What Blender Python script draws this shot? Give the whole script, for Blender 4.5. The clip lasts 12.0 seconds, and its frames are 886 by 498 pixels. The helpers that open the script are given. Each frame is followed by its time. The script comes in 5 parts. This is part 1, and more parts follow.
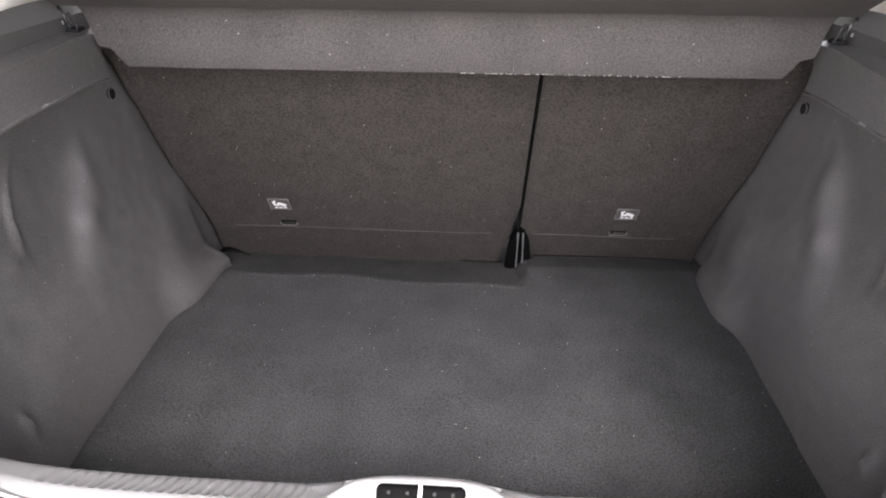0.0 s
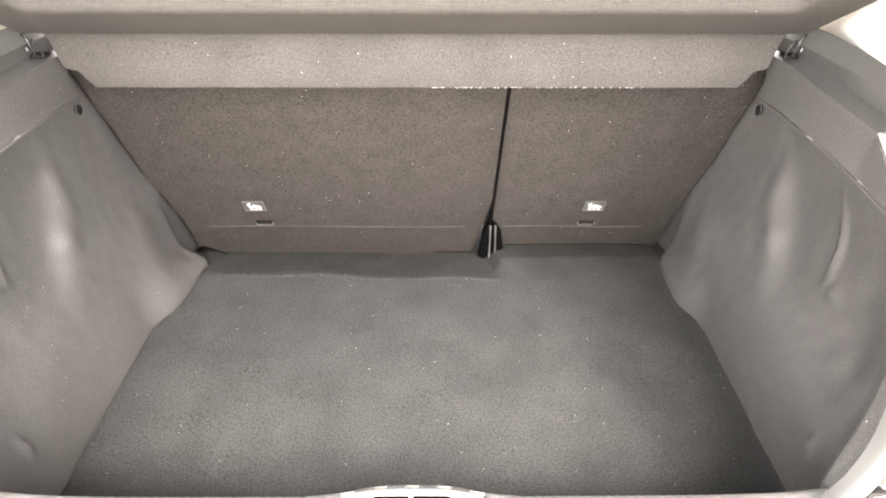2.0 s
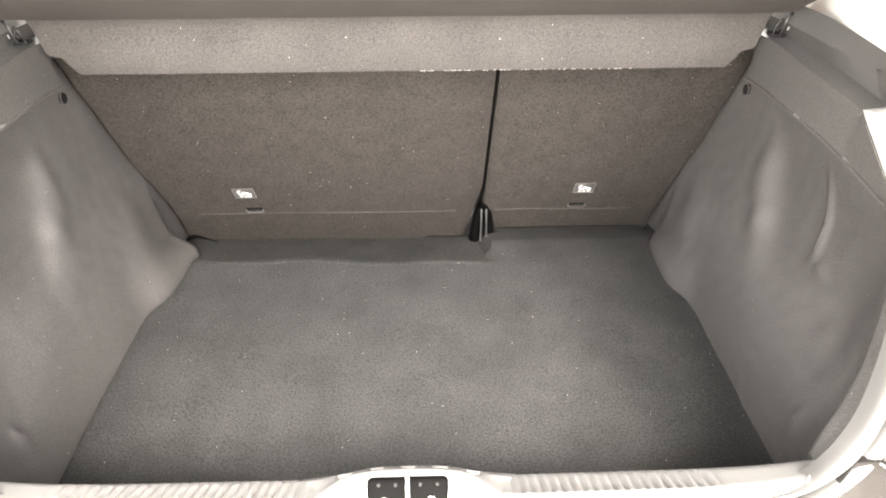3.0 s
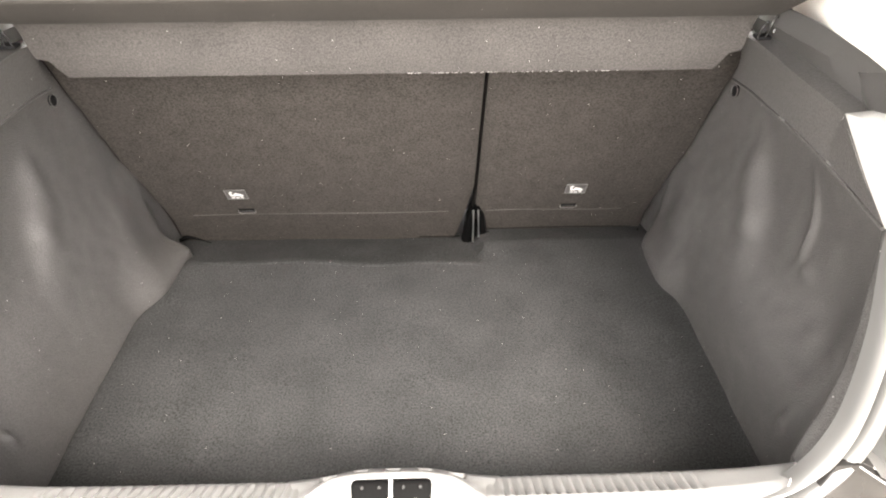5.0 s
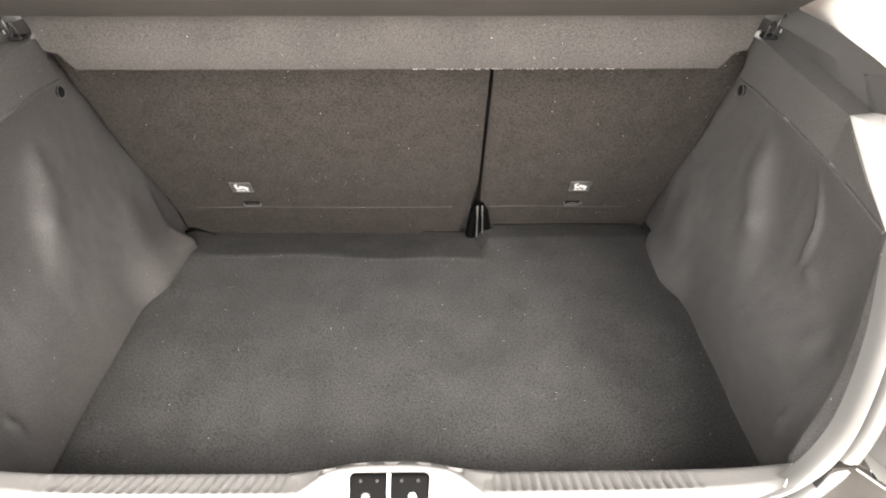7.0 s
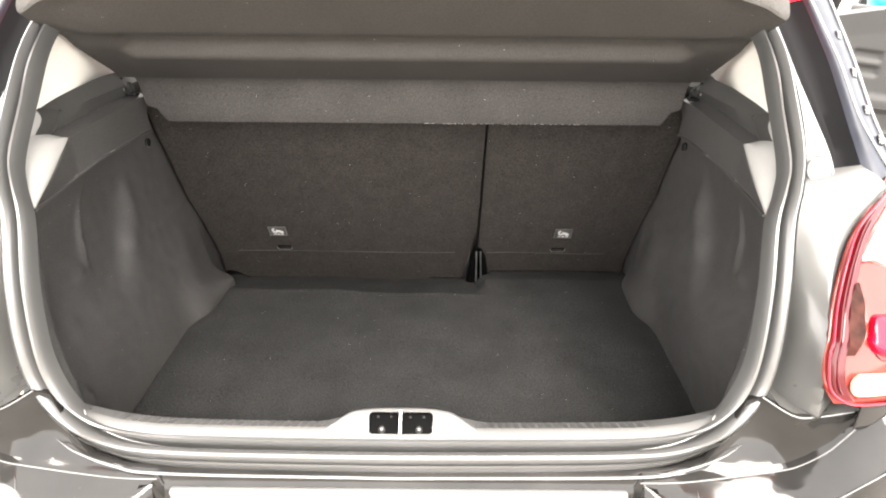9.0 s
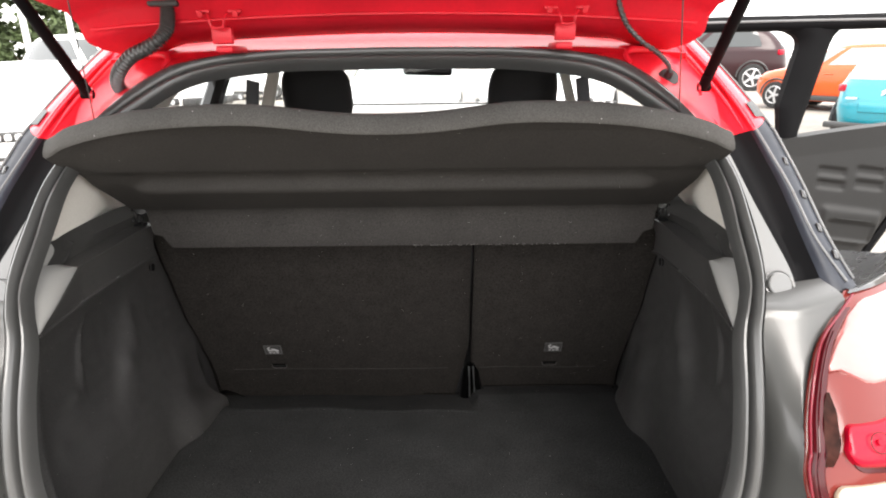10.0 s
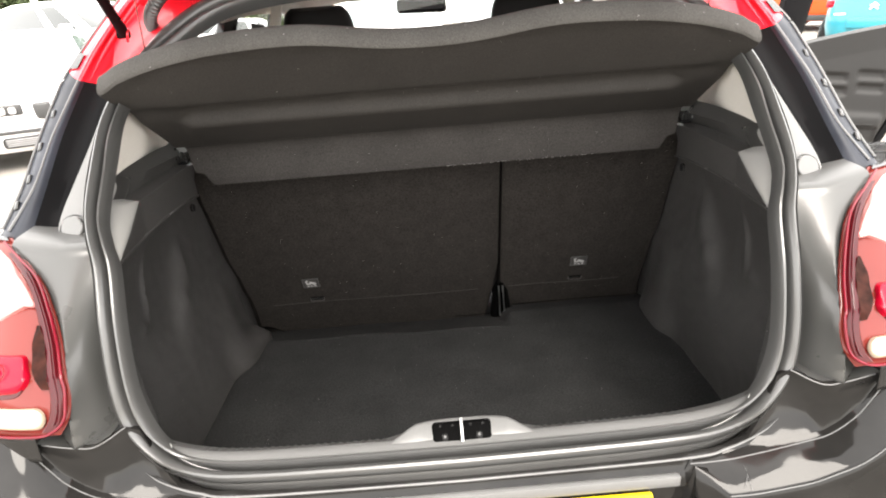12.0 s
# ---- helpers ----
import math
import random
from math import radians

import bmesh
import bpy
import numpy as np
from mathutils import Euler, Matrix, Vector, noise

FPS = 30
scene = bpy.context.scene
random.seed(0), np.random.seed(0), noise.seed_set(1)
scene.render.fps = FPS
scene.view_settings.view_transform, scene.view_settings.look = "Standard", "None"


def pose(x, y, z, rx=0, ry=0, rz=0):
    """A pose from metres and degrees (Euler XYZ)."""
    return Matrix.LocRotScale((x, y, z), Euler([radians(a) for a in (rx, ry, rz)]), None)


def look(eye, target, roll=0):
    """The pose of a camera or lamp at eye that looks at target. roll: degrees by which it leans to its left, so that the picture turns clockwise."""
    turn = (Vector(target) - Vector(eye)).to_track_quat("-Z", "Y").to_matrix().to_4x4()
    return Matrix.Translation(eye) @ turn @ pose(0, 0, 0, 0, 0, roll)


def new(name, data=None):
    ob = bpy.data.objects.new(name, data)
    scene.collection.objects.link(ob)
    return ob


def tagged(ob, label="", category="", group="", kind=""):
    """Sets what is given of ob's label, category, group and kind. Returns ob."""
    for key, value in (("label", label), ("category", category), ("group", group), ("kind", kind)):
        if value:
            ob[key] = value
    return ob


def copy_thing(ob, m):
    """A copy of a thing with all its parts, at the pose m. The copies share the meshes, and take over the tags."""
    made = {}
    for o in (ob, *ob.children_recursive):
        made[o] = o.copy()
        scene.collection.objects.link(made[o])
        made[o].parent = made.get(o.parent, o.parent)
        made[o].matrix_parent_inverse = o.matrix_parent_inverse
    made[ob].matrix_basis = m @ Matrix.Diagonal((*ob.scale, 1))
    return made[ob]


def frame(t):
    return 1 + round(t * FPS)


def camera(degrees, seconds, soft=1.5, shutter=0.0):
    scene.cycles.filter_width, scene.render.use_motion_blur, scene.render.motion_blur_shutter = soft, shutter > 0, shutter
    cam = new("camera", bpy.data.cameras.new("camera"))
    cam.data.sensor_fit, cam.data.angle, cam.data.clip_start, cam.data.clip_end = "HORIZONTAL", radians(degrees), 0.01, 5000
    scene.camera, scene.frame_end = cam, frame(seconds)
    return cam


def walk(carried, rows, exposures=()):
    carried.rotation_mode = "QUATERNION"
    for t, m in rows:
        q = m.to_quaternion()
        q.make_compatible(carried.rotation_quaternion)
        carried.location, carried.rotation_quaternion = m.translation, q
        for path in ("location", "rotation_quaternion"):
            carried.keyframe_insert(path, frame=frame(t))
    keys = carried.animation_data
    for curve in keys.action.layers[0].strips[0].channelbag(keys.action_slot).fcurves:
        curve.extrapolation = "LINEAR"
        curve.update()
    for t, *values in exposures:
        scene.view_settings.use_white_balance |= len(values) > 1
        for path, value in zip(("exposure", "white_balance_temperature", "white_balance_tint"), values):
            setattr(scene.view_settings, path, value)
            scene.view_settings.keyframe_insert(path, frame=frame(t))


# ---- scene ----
cam = camera(74.4, 12.0, soft=2.0)
PATH = [
    (0, (0.039, -0.353, 1.294), (-0.051, 1.317, 0.197), 0.2),
    (0.5, (0.055, -0.293, 1.312), (-0.066, 1.325, 0.143), -0.9),
    (1, (0.056, -0.301, 1.337), (-0.011, 1.28, 0.112), -0.7),
    (1.5, (0.045, -0.326, 1.364), (0.022, 1.269, 0.159), -0.8),
    (2, (0.03, -0.34, 1.37), (0.042, 1.256, 0.164), 0.2),
    (2.5, (0.025, -0.344, 1.369), (0.062, 1.24, 0.149), 0.2),
    (3, (0.029, -0.344, 1.37), (0.071, 1.22, 0.125), -0.1),
    (3.5, (0.038, -0.343, 1.374), (0.098, 1.224, 0.134), -0.1),
    (3.7, (0.036, -0.345, 1.374), (0.104, 1.231, 0.144), 0.1),
    (5.5, (0.051, -0.341, 1.379), (0.077, 1.215, 0.123), -0.5),
    (6, (0.05, -0.34, 1.382), (0.071, 1.225, 0.138), -0.7),
    (6.5, (0.051, -0.338, 1.381), (0.075, 1.207, 0.111), -0.3),
    (6.7, (0.052, -0.34, 1.381), (0.08, 1.206, 0.112), -0.0),
    (8.5, (0.056, -0.428, 1.37), (-0.015, 1.211, 0.226), 0.5),
    (9, (0.055, -0.597, 1.371), (0.055, 1.155, 0.406), 0.5),
    (9.5, (0.058, -0.722, 1.381), (0.046, 1.128, 0.621), -0.5),
    (9.8, (0.054, -0.705, 1.403), (-0.015, 1.194, 0.779), -1.2),
    (10, (0.080, -0.634, 1.398), (0.075, 1.263, 0.786), -0.67),
    (10.2, (0.074, -0.571, 1.411), (0.179, 1.333, 0.806), -3.2),
    (10.5, (0.114, -0.501, 1.408), (0.161, 1.384, 0.751), -5.07),
    (10.8, (0.082, -0.481, 1.393), (0.078, 1.421, 0.774), -4.3),
    (11, (0.056, -0.468, 1.391), (0.057, 1.424, 0.742), -4.9),
    (11.5, (0.003, -0.518, 1.382), (0.170, 1.346, 0.646), -4.34),
    (11.8, (-0.016, -0.633, 1.357), (0.045, 1.229, 0.628), -3.8),
    (12, (-0.012, -0.703, 1.356), (0.004, 1.143, 0.587), -4.6),
]
EXPO = [(0.0, 4.1, 6350, 18), (0.5, 4.6, 7100, 18), (1.0, 5.18, 7050, 15), (1.5, 5.48, 6950, 13), (2.5, 5.43, 7050, 13), (3.5, 5.16, 7050, 13), (5.5, 4.86, 7000, 13), (6.5, 4.70, 7000, 13), (8.5, 4.46, 7000, 13), (9.0, 3.92, 6900, 12), (9.5, 3.27, 6750, 11), (10.0, 2.40, 6600, 11), (11.0, 2.35, 6600, 11), (11.5, 2.60, 6700, 11), (12.0, 2.82, 6800, 11)]
walk(cam, [(t, look(eye, target, roll)) for t, eye, target, roll in PATH], EXPO)

# ---- world and sun: bright overcast sky ----
world = bpy.data.worlds.new("overcast_sky")
scene.world = world
world.use_nodes = True
wn, wl = world.node_tree.nodes, world.node_tree.links
wn.clear()
sky = wn.new("ShaderNodeTexSky")
sky.sky_type, sky.sun_disc = "NISHITA", False
sky.sun_elevation, sky.sun_rotation = radians(51), radians(164)
cloud = wn.new("ShaderNodeMixRGB")
cloud.inputs[0].default_value = 0.85
cloud.inputs[2].default_value = (9.0, 8.9, 8.7, 1)
wl.new(sky.outputs[0], cloud.inputs[1])
bg = wn.new("ShaderNodeBackground")
bg.inputs["Strength"].default_value = 0.1
wl.new(cloud.outputs[0], bg.inputs["Color"])
wo = wn.new("ShaderNodeOutputWorld")
wl.new(bg.outputs[0], wo.inputs["Surface"])
sun_data = bpy.data.lights.new("sun", "SUN")
sun_data.energy, sun_data.angle, sun_data.color = 1.0, radians(34), (1.0, 0.96, 0.9)
sun = new("sun", sun_data)
sun.matrix_world = look((1.7, -6, 7.7), (0, 0, 0))


# ---- materials ----
def material(name, color, rough=0.5, metal=0.0, coat=0.0, grain=0.0, grain_scale=400.0, vary=0.15, vary_scale=6.0,
             speck=0.0, speck_scale=350.0, sheen=0.0, spec=0.5, dust=0.0):
    m = bpy.data.materials.new(name)
    m.use_nodes = True
    nt = m.node_tree
    n, l = nt.nodes, nt.links
    b = n["Principled BSDF"]
    b.inputs["Roughness"].default_value = rough
    b.inputs["Metallic"].default_value = metal
    b.inputs["Coat Weight"].default_value = coat
    b.inputs["Coat Roughness"].default_value = 0.04
    b.inputs["Sheen Weight"].default_value = sheen
    b.inputs["Specular IOR Level"].default_value = spec
    co = n.new("ShaderNodeTexCoord")
    big = n.new("ShaderNodeTexNoise")
    big.inputs["Scale"].default_value, big.inputs["Detail"].default_value = vary_scale, 6
    l.new(co.outputs["Object"], big.inputs["Vector"])
    ramp = n.new("ShaderNodeMapRange")
    ramp.inputs["From Min"].default_value, ramp.inputs["From Max"].default_value = 0.3, 0.7
    ramp.inputs["To Min"].default_value, ramp.inputs["To Max"].default_value = 1 - vary, 1 + vary
    l.new(big.outputs["Fac"], ramp.inputs["Value"])
    mul = n.new("ShaderNodeMixRGB")
    mul.blend_type, mul.inputs[0].default_value = "MULTIPLY", 1.0
    mul.inputs[1].default_value = (*color, 1)
    l.new(ramp.outputs[0], mul.inputs[2])
    out = mul.outputs[0]
    if grain:
        fine = n.new("ShaderNodeTexNoise")
        fine.inputs["Scale"].default_value, fine.inputs["Detail"].default_value = grain_scale, 3
        l.new(co.outputs["Object"], fine.inputs["Vector"])
        r2 = n.new("ShaderNodeMapRange")
        r2.inputs["From Min"].default_value, r2.inputs["From Max"].default_value = 0.32, 0.68
        r2.inputs["To Min"].default_value, r2.inputs["To Max"].default_value = 1 - grain, 1 + grain
        l.new(fine.outputs["Fac"], r2.inputs["Value"])
        mul2 = n.new("ShaderNodeMixRGB")
        mul2.blend_type, mul2.inputs[0].default_value = "MULTIPLY", 1.0
        l.new(out, mul2.inputs[1])
        l.new(r2.outputs[0], mul2.inputs[2])
        out = mul2.outputs[0]
        bump = n.new("ShaderNodeBump")
        bump.inputs["Strength"].default_value, bump.inputs["Distance"].default_value = min(1.0, grain), 0.002
        l.new(fine.outputs["Fac"], bump.inputs["Height"])
        l.new(bump.outputs[0], b.inputs["Normal"])
    if speck:
        vo = n.new("ShaderNodeTexVoronoi")
        vo.inputs["Scale"].default_value = speck_scale
        l.new(co.outputs["Object"], vo.inputs["Vector"])
        rare = n.new("ShaderNodeMath")
        rare.operation, rare.inputs[1].default_value = "GREATER_THAN", 1 - speck
        sep = n.new("ShaderNodeSeparateColor")
        l.new(vo.outputs["Color"], sep.inputs[0])
        l.new(sep.outputs[0], rare.inputs[0])
        near = n.new("ShaderNodeMath")
        near.operation, near.inputs[1].default_value = "LESS_THAN", 0.35
        l.new(vo.outputs["Distance"], near.inputs[0])
        both = n.new("ShaderNodeMath")
        both.operation = "MULTIPLY"
        l.new(rare.outputs[0], both.inputs[0])
        l.new(near.outputs[0], both.inputs[1])
        lint = n.new("ShaderNodeMixRGB")
        lint.inputs[2].default_value = (0.42, 0.41, 0.4, 1)
        l.new(both.outputs[0], lint.inputs[0])
        l.new(out, lint.inputs[1])
        out = lint.outputs[0]
    if dust:
        rr = n.new("ShaderNodeMapRange")
        rr.inputs["From Min"].default_value, rr.inputs["From Max"].default_value = 0.3, 0.7
        rr.inputs["To Min"].default_value, rr.inputs["To Max"].default_value = max(0.0, rough - dust), rough + dust
        sm = n.new("ShaderNodeTexNoise")
        sm.inputs["Scale"].default_value, sm.inputs["Detail"].default_value = 25, 8
        l.new(co.outputs["Object"], sm.inputs["Vector"])
        l.new(sm.outputs["Fac"], rr.inputs["Value"])
        l.new(rr.outputs[0], b.inputs["Roughness"])
    l.new(out, b.inputs["Base Color"])
    return m


def pane_material(name, tint, gloss=0.08):
    m = bpy.data.materials.new(name)
    m.use_nodes = True
    n, l = m.node_tree.nodes, m.node_tree.links
    n.clear()
    tr, gl, mix, out = (n.new("ShaderNode" + k) for k in ("BsdfTransparent", "BsdfGlossy", "MixShader", "OutputMaterial"))
    tr.inputs[0].default_value = (*tint, 1)
    gl.inputs["Roughness"].default_value = 0.02
    mix.inputs[0].default_value = gloss
    l.new(tr.outputs[0], mix.inputs[1])
    l.new(gl.outputs[0], mix.inputs[2])
    l.new(mix.outputs[0], out.inputs[0])
    return m


FELT = material("charcoal_felt", (0.0240, 0.0213, 0.0193), 0.95, grain=0.36, grain_scale=300, vary=0.10, vary_scale=30, speck=0.0007, speck_scale=600, sheen=0.0, spec=0.06)
LIP_FELT = material("shelf_top_felt", (0.066, 0.063, 0.059), 0.95, grain=0.25, grain_scale=650, vary=0.12, vary_scale=12, speck=0.0025, speck_scale=500, spec=0.2)
BOARD = material("shelf_underside_board", (0.028, 0.0255, 0.0232), 0.75, grain=0.28, grain_scale=420, vary=0.12, vary_scale=12, speck=0.0006, speck_scale=600, spec=0.3)
SHELF_FELT = material("shelf_felt", (0.039, 0.0360, 0.0340), 0.95, grain=0.30, grain_scale=420, vary=0.12, vary_scale=12, speck=0.0008, speck_scale=600, sheen=0.03, spec=0.15)
CARPET = material("boot_carpet", (0.0198, 0.0200, 0.0200), 1.0, grain=0.5, grain_scale=330, vary=0.20, vary_scale=11, speck=0.0006, speck_scale=700, sheen=0.0, spec=0.15)
LINING = material("moulded_lining", (0.044, 0.0421, 0.0411), 0.47, grain=0.36, grain_scale=450, vary=0.12, vary_scale=5, speck=0.001, speck_scale=500, sheen=0.0, spec=0.42)
PLASTIC = material("satin_grey_plastic", (0.120, 0.120, 0.118), 0.34, grain=0.08, grain_scale=900, vary=0.06, dust=0.04)
TRIM_BLACK = material("black_trim_plastic", (0.036, 0.036, 0.036), 0.42, grain=0.2, grain_scale=800, vary=0.1)
RUBBER = material("seal_rubber", (0.056, 0.056, 0.055), 0.32, coat=0.25, vary=0.08, dust=0.02, spec=0.7)
GREY_PANEL = material("satin_grey_body_plastic", (0.052, 0.052, 0.050), 0.30, coat=0.15, grain=0.02, grain_scale=900, vary=0.06, dust=0.03, spec=0.6)
FLANGE = material("lining_flange_felt", (0.042, 0.041, 0.040), 0.8, grain=0.4, grain_scale=500, vary=0.12, vary_scale=20, speck=0.004, speck_scale=450, spec=0.2)
LEDGE = material("dark_ledge_plastic", (0.042, 0.041, 0.040), 0.36, grain=0.15, grain_scale=700, vary=0.1, vary_scale=8)
FIN = material("pale_satin_trim", (0.30, 0.296, 0.286), 0.3, coat=0.2, grain=0.03, grain_scale=900, vary=0.05)
SATIN = material("satin_pale_grey_plastic", (0.130, 0.130, 0.128), 0.24, coat=0.3, grain=0.03, grain_scale=900, vary=0.05, dust=0.02)
RED_INNER = material("red_inner_paint", (0.72, 0.016, 0.032), 0.38, coat=0.15, vary=0.10, vary_scale=9, grain=0.03, grain_scale=150, spec=0.28)
RED = material("red_paint", (0.62, 0.012, 0.03), 0.35, coat=0.8, vary=0.05, grain=0.03, grain_scale=150)
GUTTER_BLACK = material("black_seam_sealer", (0.006, 0.006, 0.0065), 0.6, vary=0.2, spec=0.06)
# Near black: shade painted into recesses and gaps, also the hinge bracket's colour.
PIT_BLACK = material("recess_shade_and_bracket_black", (0.0016, 0.0016, 0.0016), 0.7, vary=0.2, spec=0.03)
# Pale grey for highlights drawn along edges; the bumper scratches share it.
BRIGHT_EDGE = material("pale_glint_and_scuff", (0.13, 0.13, 0.13), 0.5, metal=0.0, vary=0.2, dust=0.1)
BLACK_PAINT = material("black_paint", (0.012, 0.012, 0.014), 0.3, coat=1.0, vary=0.2, dust=0.06)
SLATE = material("slate_body_paint", (0.022, 0.025, 0.033), 0.42, vary=0.3, vary_scale=14, dust=0.1, spec=0.25)
DIRTY_BLACK = material("dusty_black_bumper_paint", (0.012, 0.0115, 0.011), 0.07, coat=0.0, vary=0.5, vary_scale=9, dust=0.06, spec=0.24)
LAMP_RED = material("red_lamp_lens", (0.34, 0.002, 0.016), 0.25, coat=0.1, spec=0.2, vary=0.08)
LAMP_RIM = material("dark_red_lamp_rim", (0.13, 0.004, 0.012), 0.2, coat=0.2, spec=0.3, vary=0.1)
LAMP_DEEP = material("deep_red_lamp_lens", (0.045, 0.002, 0.004), 0.15, coat=0.12, spec=0.3, vary=0.1)
LAMP_PINK = material("pale_red_lamp_lens", (0.135, 0.018, 0.014), 0.12, coat=0.18, spec=0.3, vary=0.1)
# Pale pink base colour carries the white sky's reflection in the lens.
LAMP_PALE = material("sky_pink_lamp_lens", (0.40, 0.15, 0.14), 0.15, coat=0.9, spec=0.4, vary=0.12, vary_scale=20)
LAMP_BROWN = material("brown_reflector", (0.022, 0.007, 0.005), 0.5, coat=0.0, spec=0.05, vary=0.7, vary_scale=60)
LAMP_CLEAR = material("clear_lamp_lens", (0.40, 0.32, 0.24), 0.25, coat=0.0, spec=0.3, vary=0.05)
PILLAR = material("pale_grey_pillar_plastic", (0.66, 0.63, 0.58), 0.6, grain=0.08, grain_scale=700, vary=0.05)
CHROME = material("steel", (0.85, 0.85, 0.84), 0.38, metal=1.0, vary=0.1)
GLOSS_BLACK = material("gloss_black_metal", (0.018, 0.018, 0.018), 0.12, vary=0.1)
LABEL = material("label_film", (0.03, 0.028, 0.026), 0.4, vary=0.1)
LABEL_LINE = material("label_line_ink", (0.07, 0.07, 0.068), 0.5, vary=0.05)
LABEL_INK = material("label_white_ink", (0.45, 0.45, 0.44), 0.5, vary=0.05)
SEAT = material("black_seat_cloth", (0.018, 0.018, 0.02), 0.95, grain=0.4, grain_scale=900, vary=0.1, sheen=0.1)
DASH = material("pale_dashboard", (0.42, 0.42, 0.405), 0.5, vary=0.06)
DOOR_CARD = material("grey_door_card", (0.016, 0.0158, 0.0155), 0.55, grain=0.15, grain_scale=700, vary=0.06, spec=0.25)
HEADLINER = material("headliner", (0.5, 0.48, 0.45), 0.95, grain=0.2, grain_scale=600, vary=0.05)
WHITE = material("white_paint", (0.8, 0.8, 0.79), 0.3, coat=0.8, vary=0.03)
ORANGE = material("orange_paint", (0.60, 0.075, 0.006), 0.3, coat=0.4, vary=0.04)
TEAL = material("turquoise_paint", (0.010, 0.235, 0.30), 0.3, coat=0.8, vary=0.04)
MAROON = material("dark_red_paint", (0.022, 0.005, 0.007), 0.3, coat=0.15, vary=0.04, spec=0.3)
DARK_GLASS = material("dark_car_glass", (0.03, 0.035, 0.035), 0.05, coat=0.5, vary=0.05)
PALE_GLASS = material("hazy_car_glass", (0.25, 0.3, 0.3), 0.05, coat=0.5, vary=0.1)
TYRE = material("tyre_rubber", (0.02, 0.02, 0.02), 0.85, grain=0.2, grain_scale=200, vary=0.1)
HEADLAMP = material("clear_headlamp", (0.42, 0.43, 0.44), 0.1, coat=0.5, vary=0.1)
ALLOY = material("alloy", (0.55, 0.55, 0.56), 0.35, metal=0.8, vary=0.08)
YELLOW = material("yellow_plate", (0.85, 0.62, 0.02), 0.35, vary=0.04)
GROUND_MAT = material("pale_tarmac", (0.22, 0.203, 0.181), 0.95, grain=0.35, grain_scale=90, vary=0.25, vary_scale=0.6)
LEAF = material("leaf_green", (0.06, 0.085, 0.03), 0.7, vary=0.5, vary_scale=1.5)
BARK = material("bark", (0.12, 0.09, 0.06), 0.95, grain=0.4, grain_scale=40, vary=0.3)
POST = material("white_post", (0.75, 0.75, 0.73), 0.6, vary=0.05)
PANE = pane_material("window_pane", (0.93, 0.95, 0.94))
THREAD = material("frayed_backing_thread", (0.16, 0.155, 0.15), 0.8, vary=0.3, vary_scale=300)


# ---- mesh helpers ----
def thing(name, label, category, group="", kind="", at=(0, 0, 0)):
    ob = new(name)
    ob.location = at
    ob.empty_display_size = 0.05
    return tagged(ob, label, category, group, kind)


def part(name, bm, mat, parent=None, label="", smooth=True):
    bmesh.ops.recalc_face_normals(bm, faces=bm.faces)
    me = bpy.data.meshes.new(name)
    bm.to_mesh(me)
    bm.free()
    me.materials.append(mat)
    if smooth:
        me.polygons.foreach_set("use_smooth", [True] * len(me.polygons))
        me.set_sharp_from_angle(angle=radians(38))
    ob = new(name, me)
    if parent is not None:
        ob.parent = parent
        if parent.type == "EMPTY":
            ob.matrix_parent_inverse = Matrix.Translation(-parent.location)
    if label:
        ob["label"] = label
    return ob


def grid(rows, close=False, wrap=False):
    """A sheet through rows of points; close joins the ends of each row, wrap the last row to the first."""
    bm = bmesh.new()
    vs = [[bm.verts.new(p) for p in row] for row in rows]
    n = len(rows[0])
    for i in range(len(rows) - (0 if wrap else 1)):
        for j in range(n - (0 if close else 1)):
            a, b = vs[i], vs[(i + 1) % len(rows)]
            bm.faces.new((a[j], a[(j + 1) % n], b[(j + 1) % n], b[j]))
    return bm


def slab(rows, by):
    """A sheet through rows of points given a thickness by a shift (one vector)."""
    by = Vector(by)
    bm = bmesh.new()
    a = [[bm.verts.new(p) for p in row] for row in rows]
    b = [[bm.verts.new(Vector(p) + by) for p in row] for row in rows]
    n, m = len(rows), len(rows[0])
    for i in range(n - 1):
        for j in range(m - 1):
            bm.faces.new((a[i][j], a[i][j + 1], a[i + 1][j + 1], a[i + 1][j]))
            bm.faces.new((b[i][j], b[i + 1][j], b[i + 1][j + 1], b[i][j + 1]))
    for i in range(n - 1):
        bm.faces.new((a[i][0], a[i + 1][0], b[i + 1][0], b[i][0]))
        bm.faces.new((a[i][m - 1], b[i][m - 1], b[i + 1][m - 1], a[i + 1][m - 1]))
    for j in range(m - 1):
        bm.faces.new((a[0][j], b[0][j], b[0][j + 1], a[0][j + 1]))
        bm.faces.new((a[n - 1][j], a[n - 1][j + 1], b[n - 1][j + 1], b[n - 1][j]))
    return bm


def bevel(ob, w, seg=2):
    m = ob.modifiers.new("edges", "BEVEL")
    m.width, m.segments, m.limit_method = w, seg, "ANGLE"
    return ob


def box(x0, x1, y0, y1, z0, z1, m=None, r=0.0, seg=2):
    bm = bmesh.new()
    bmesh.ops.create_cube(bm, size=1)
    bmesh.ops.scale(bm, vec=(x1 - x0, y1 - y0, z1 - z0), verts=bm.verts)
    bmesh.ops.translate(bm, vec=((x0 + x1) / 2, (y0 + y1) / 2, (z0 + z1) / 2), verts=bm.verts)
    if r:
        bmesh.ops.bevel(bm, geom=bm.edges[:], offset=r, segments=seg, affect="EDGES", profile=0.5)
    if m is not None:
        bmesh.ops.transform(bm, matrix=m, verts=bm.verts)
    return bm


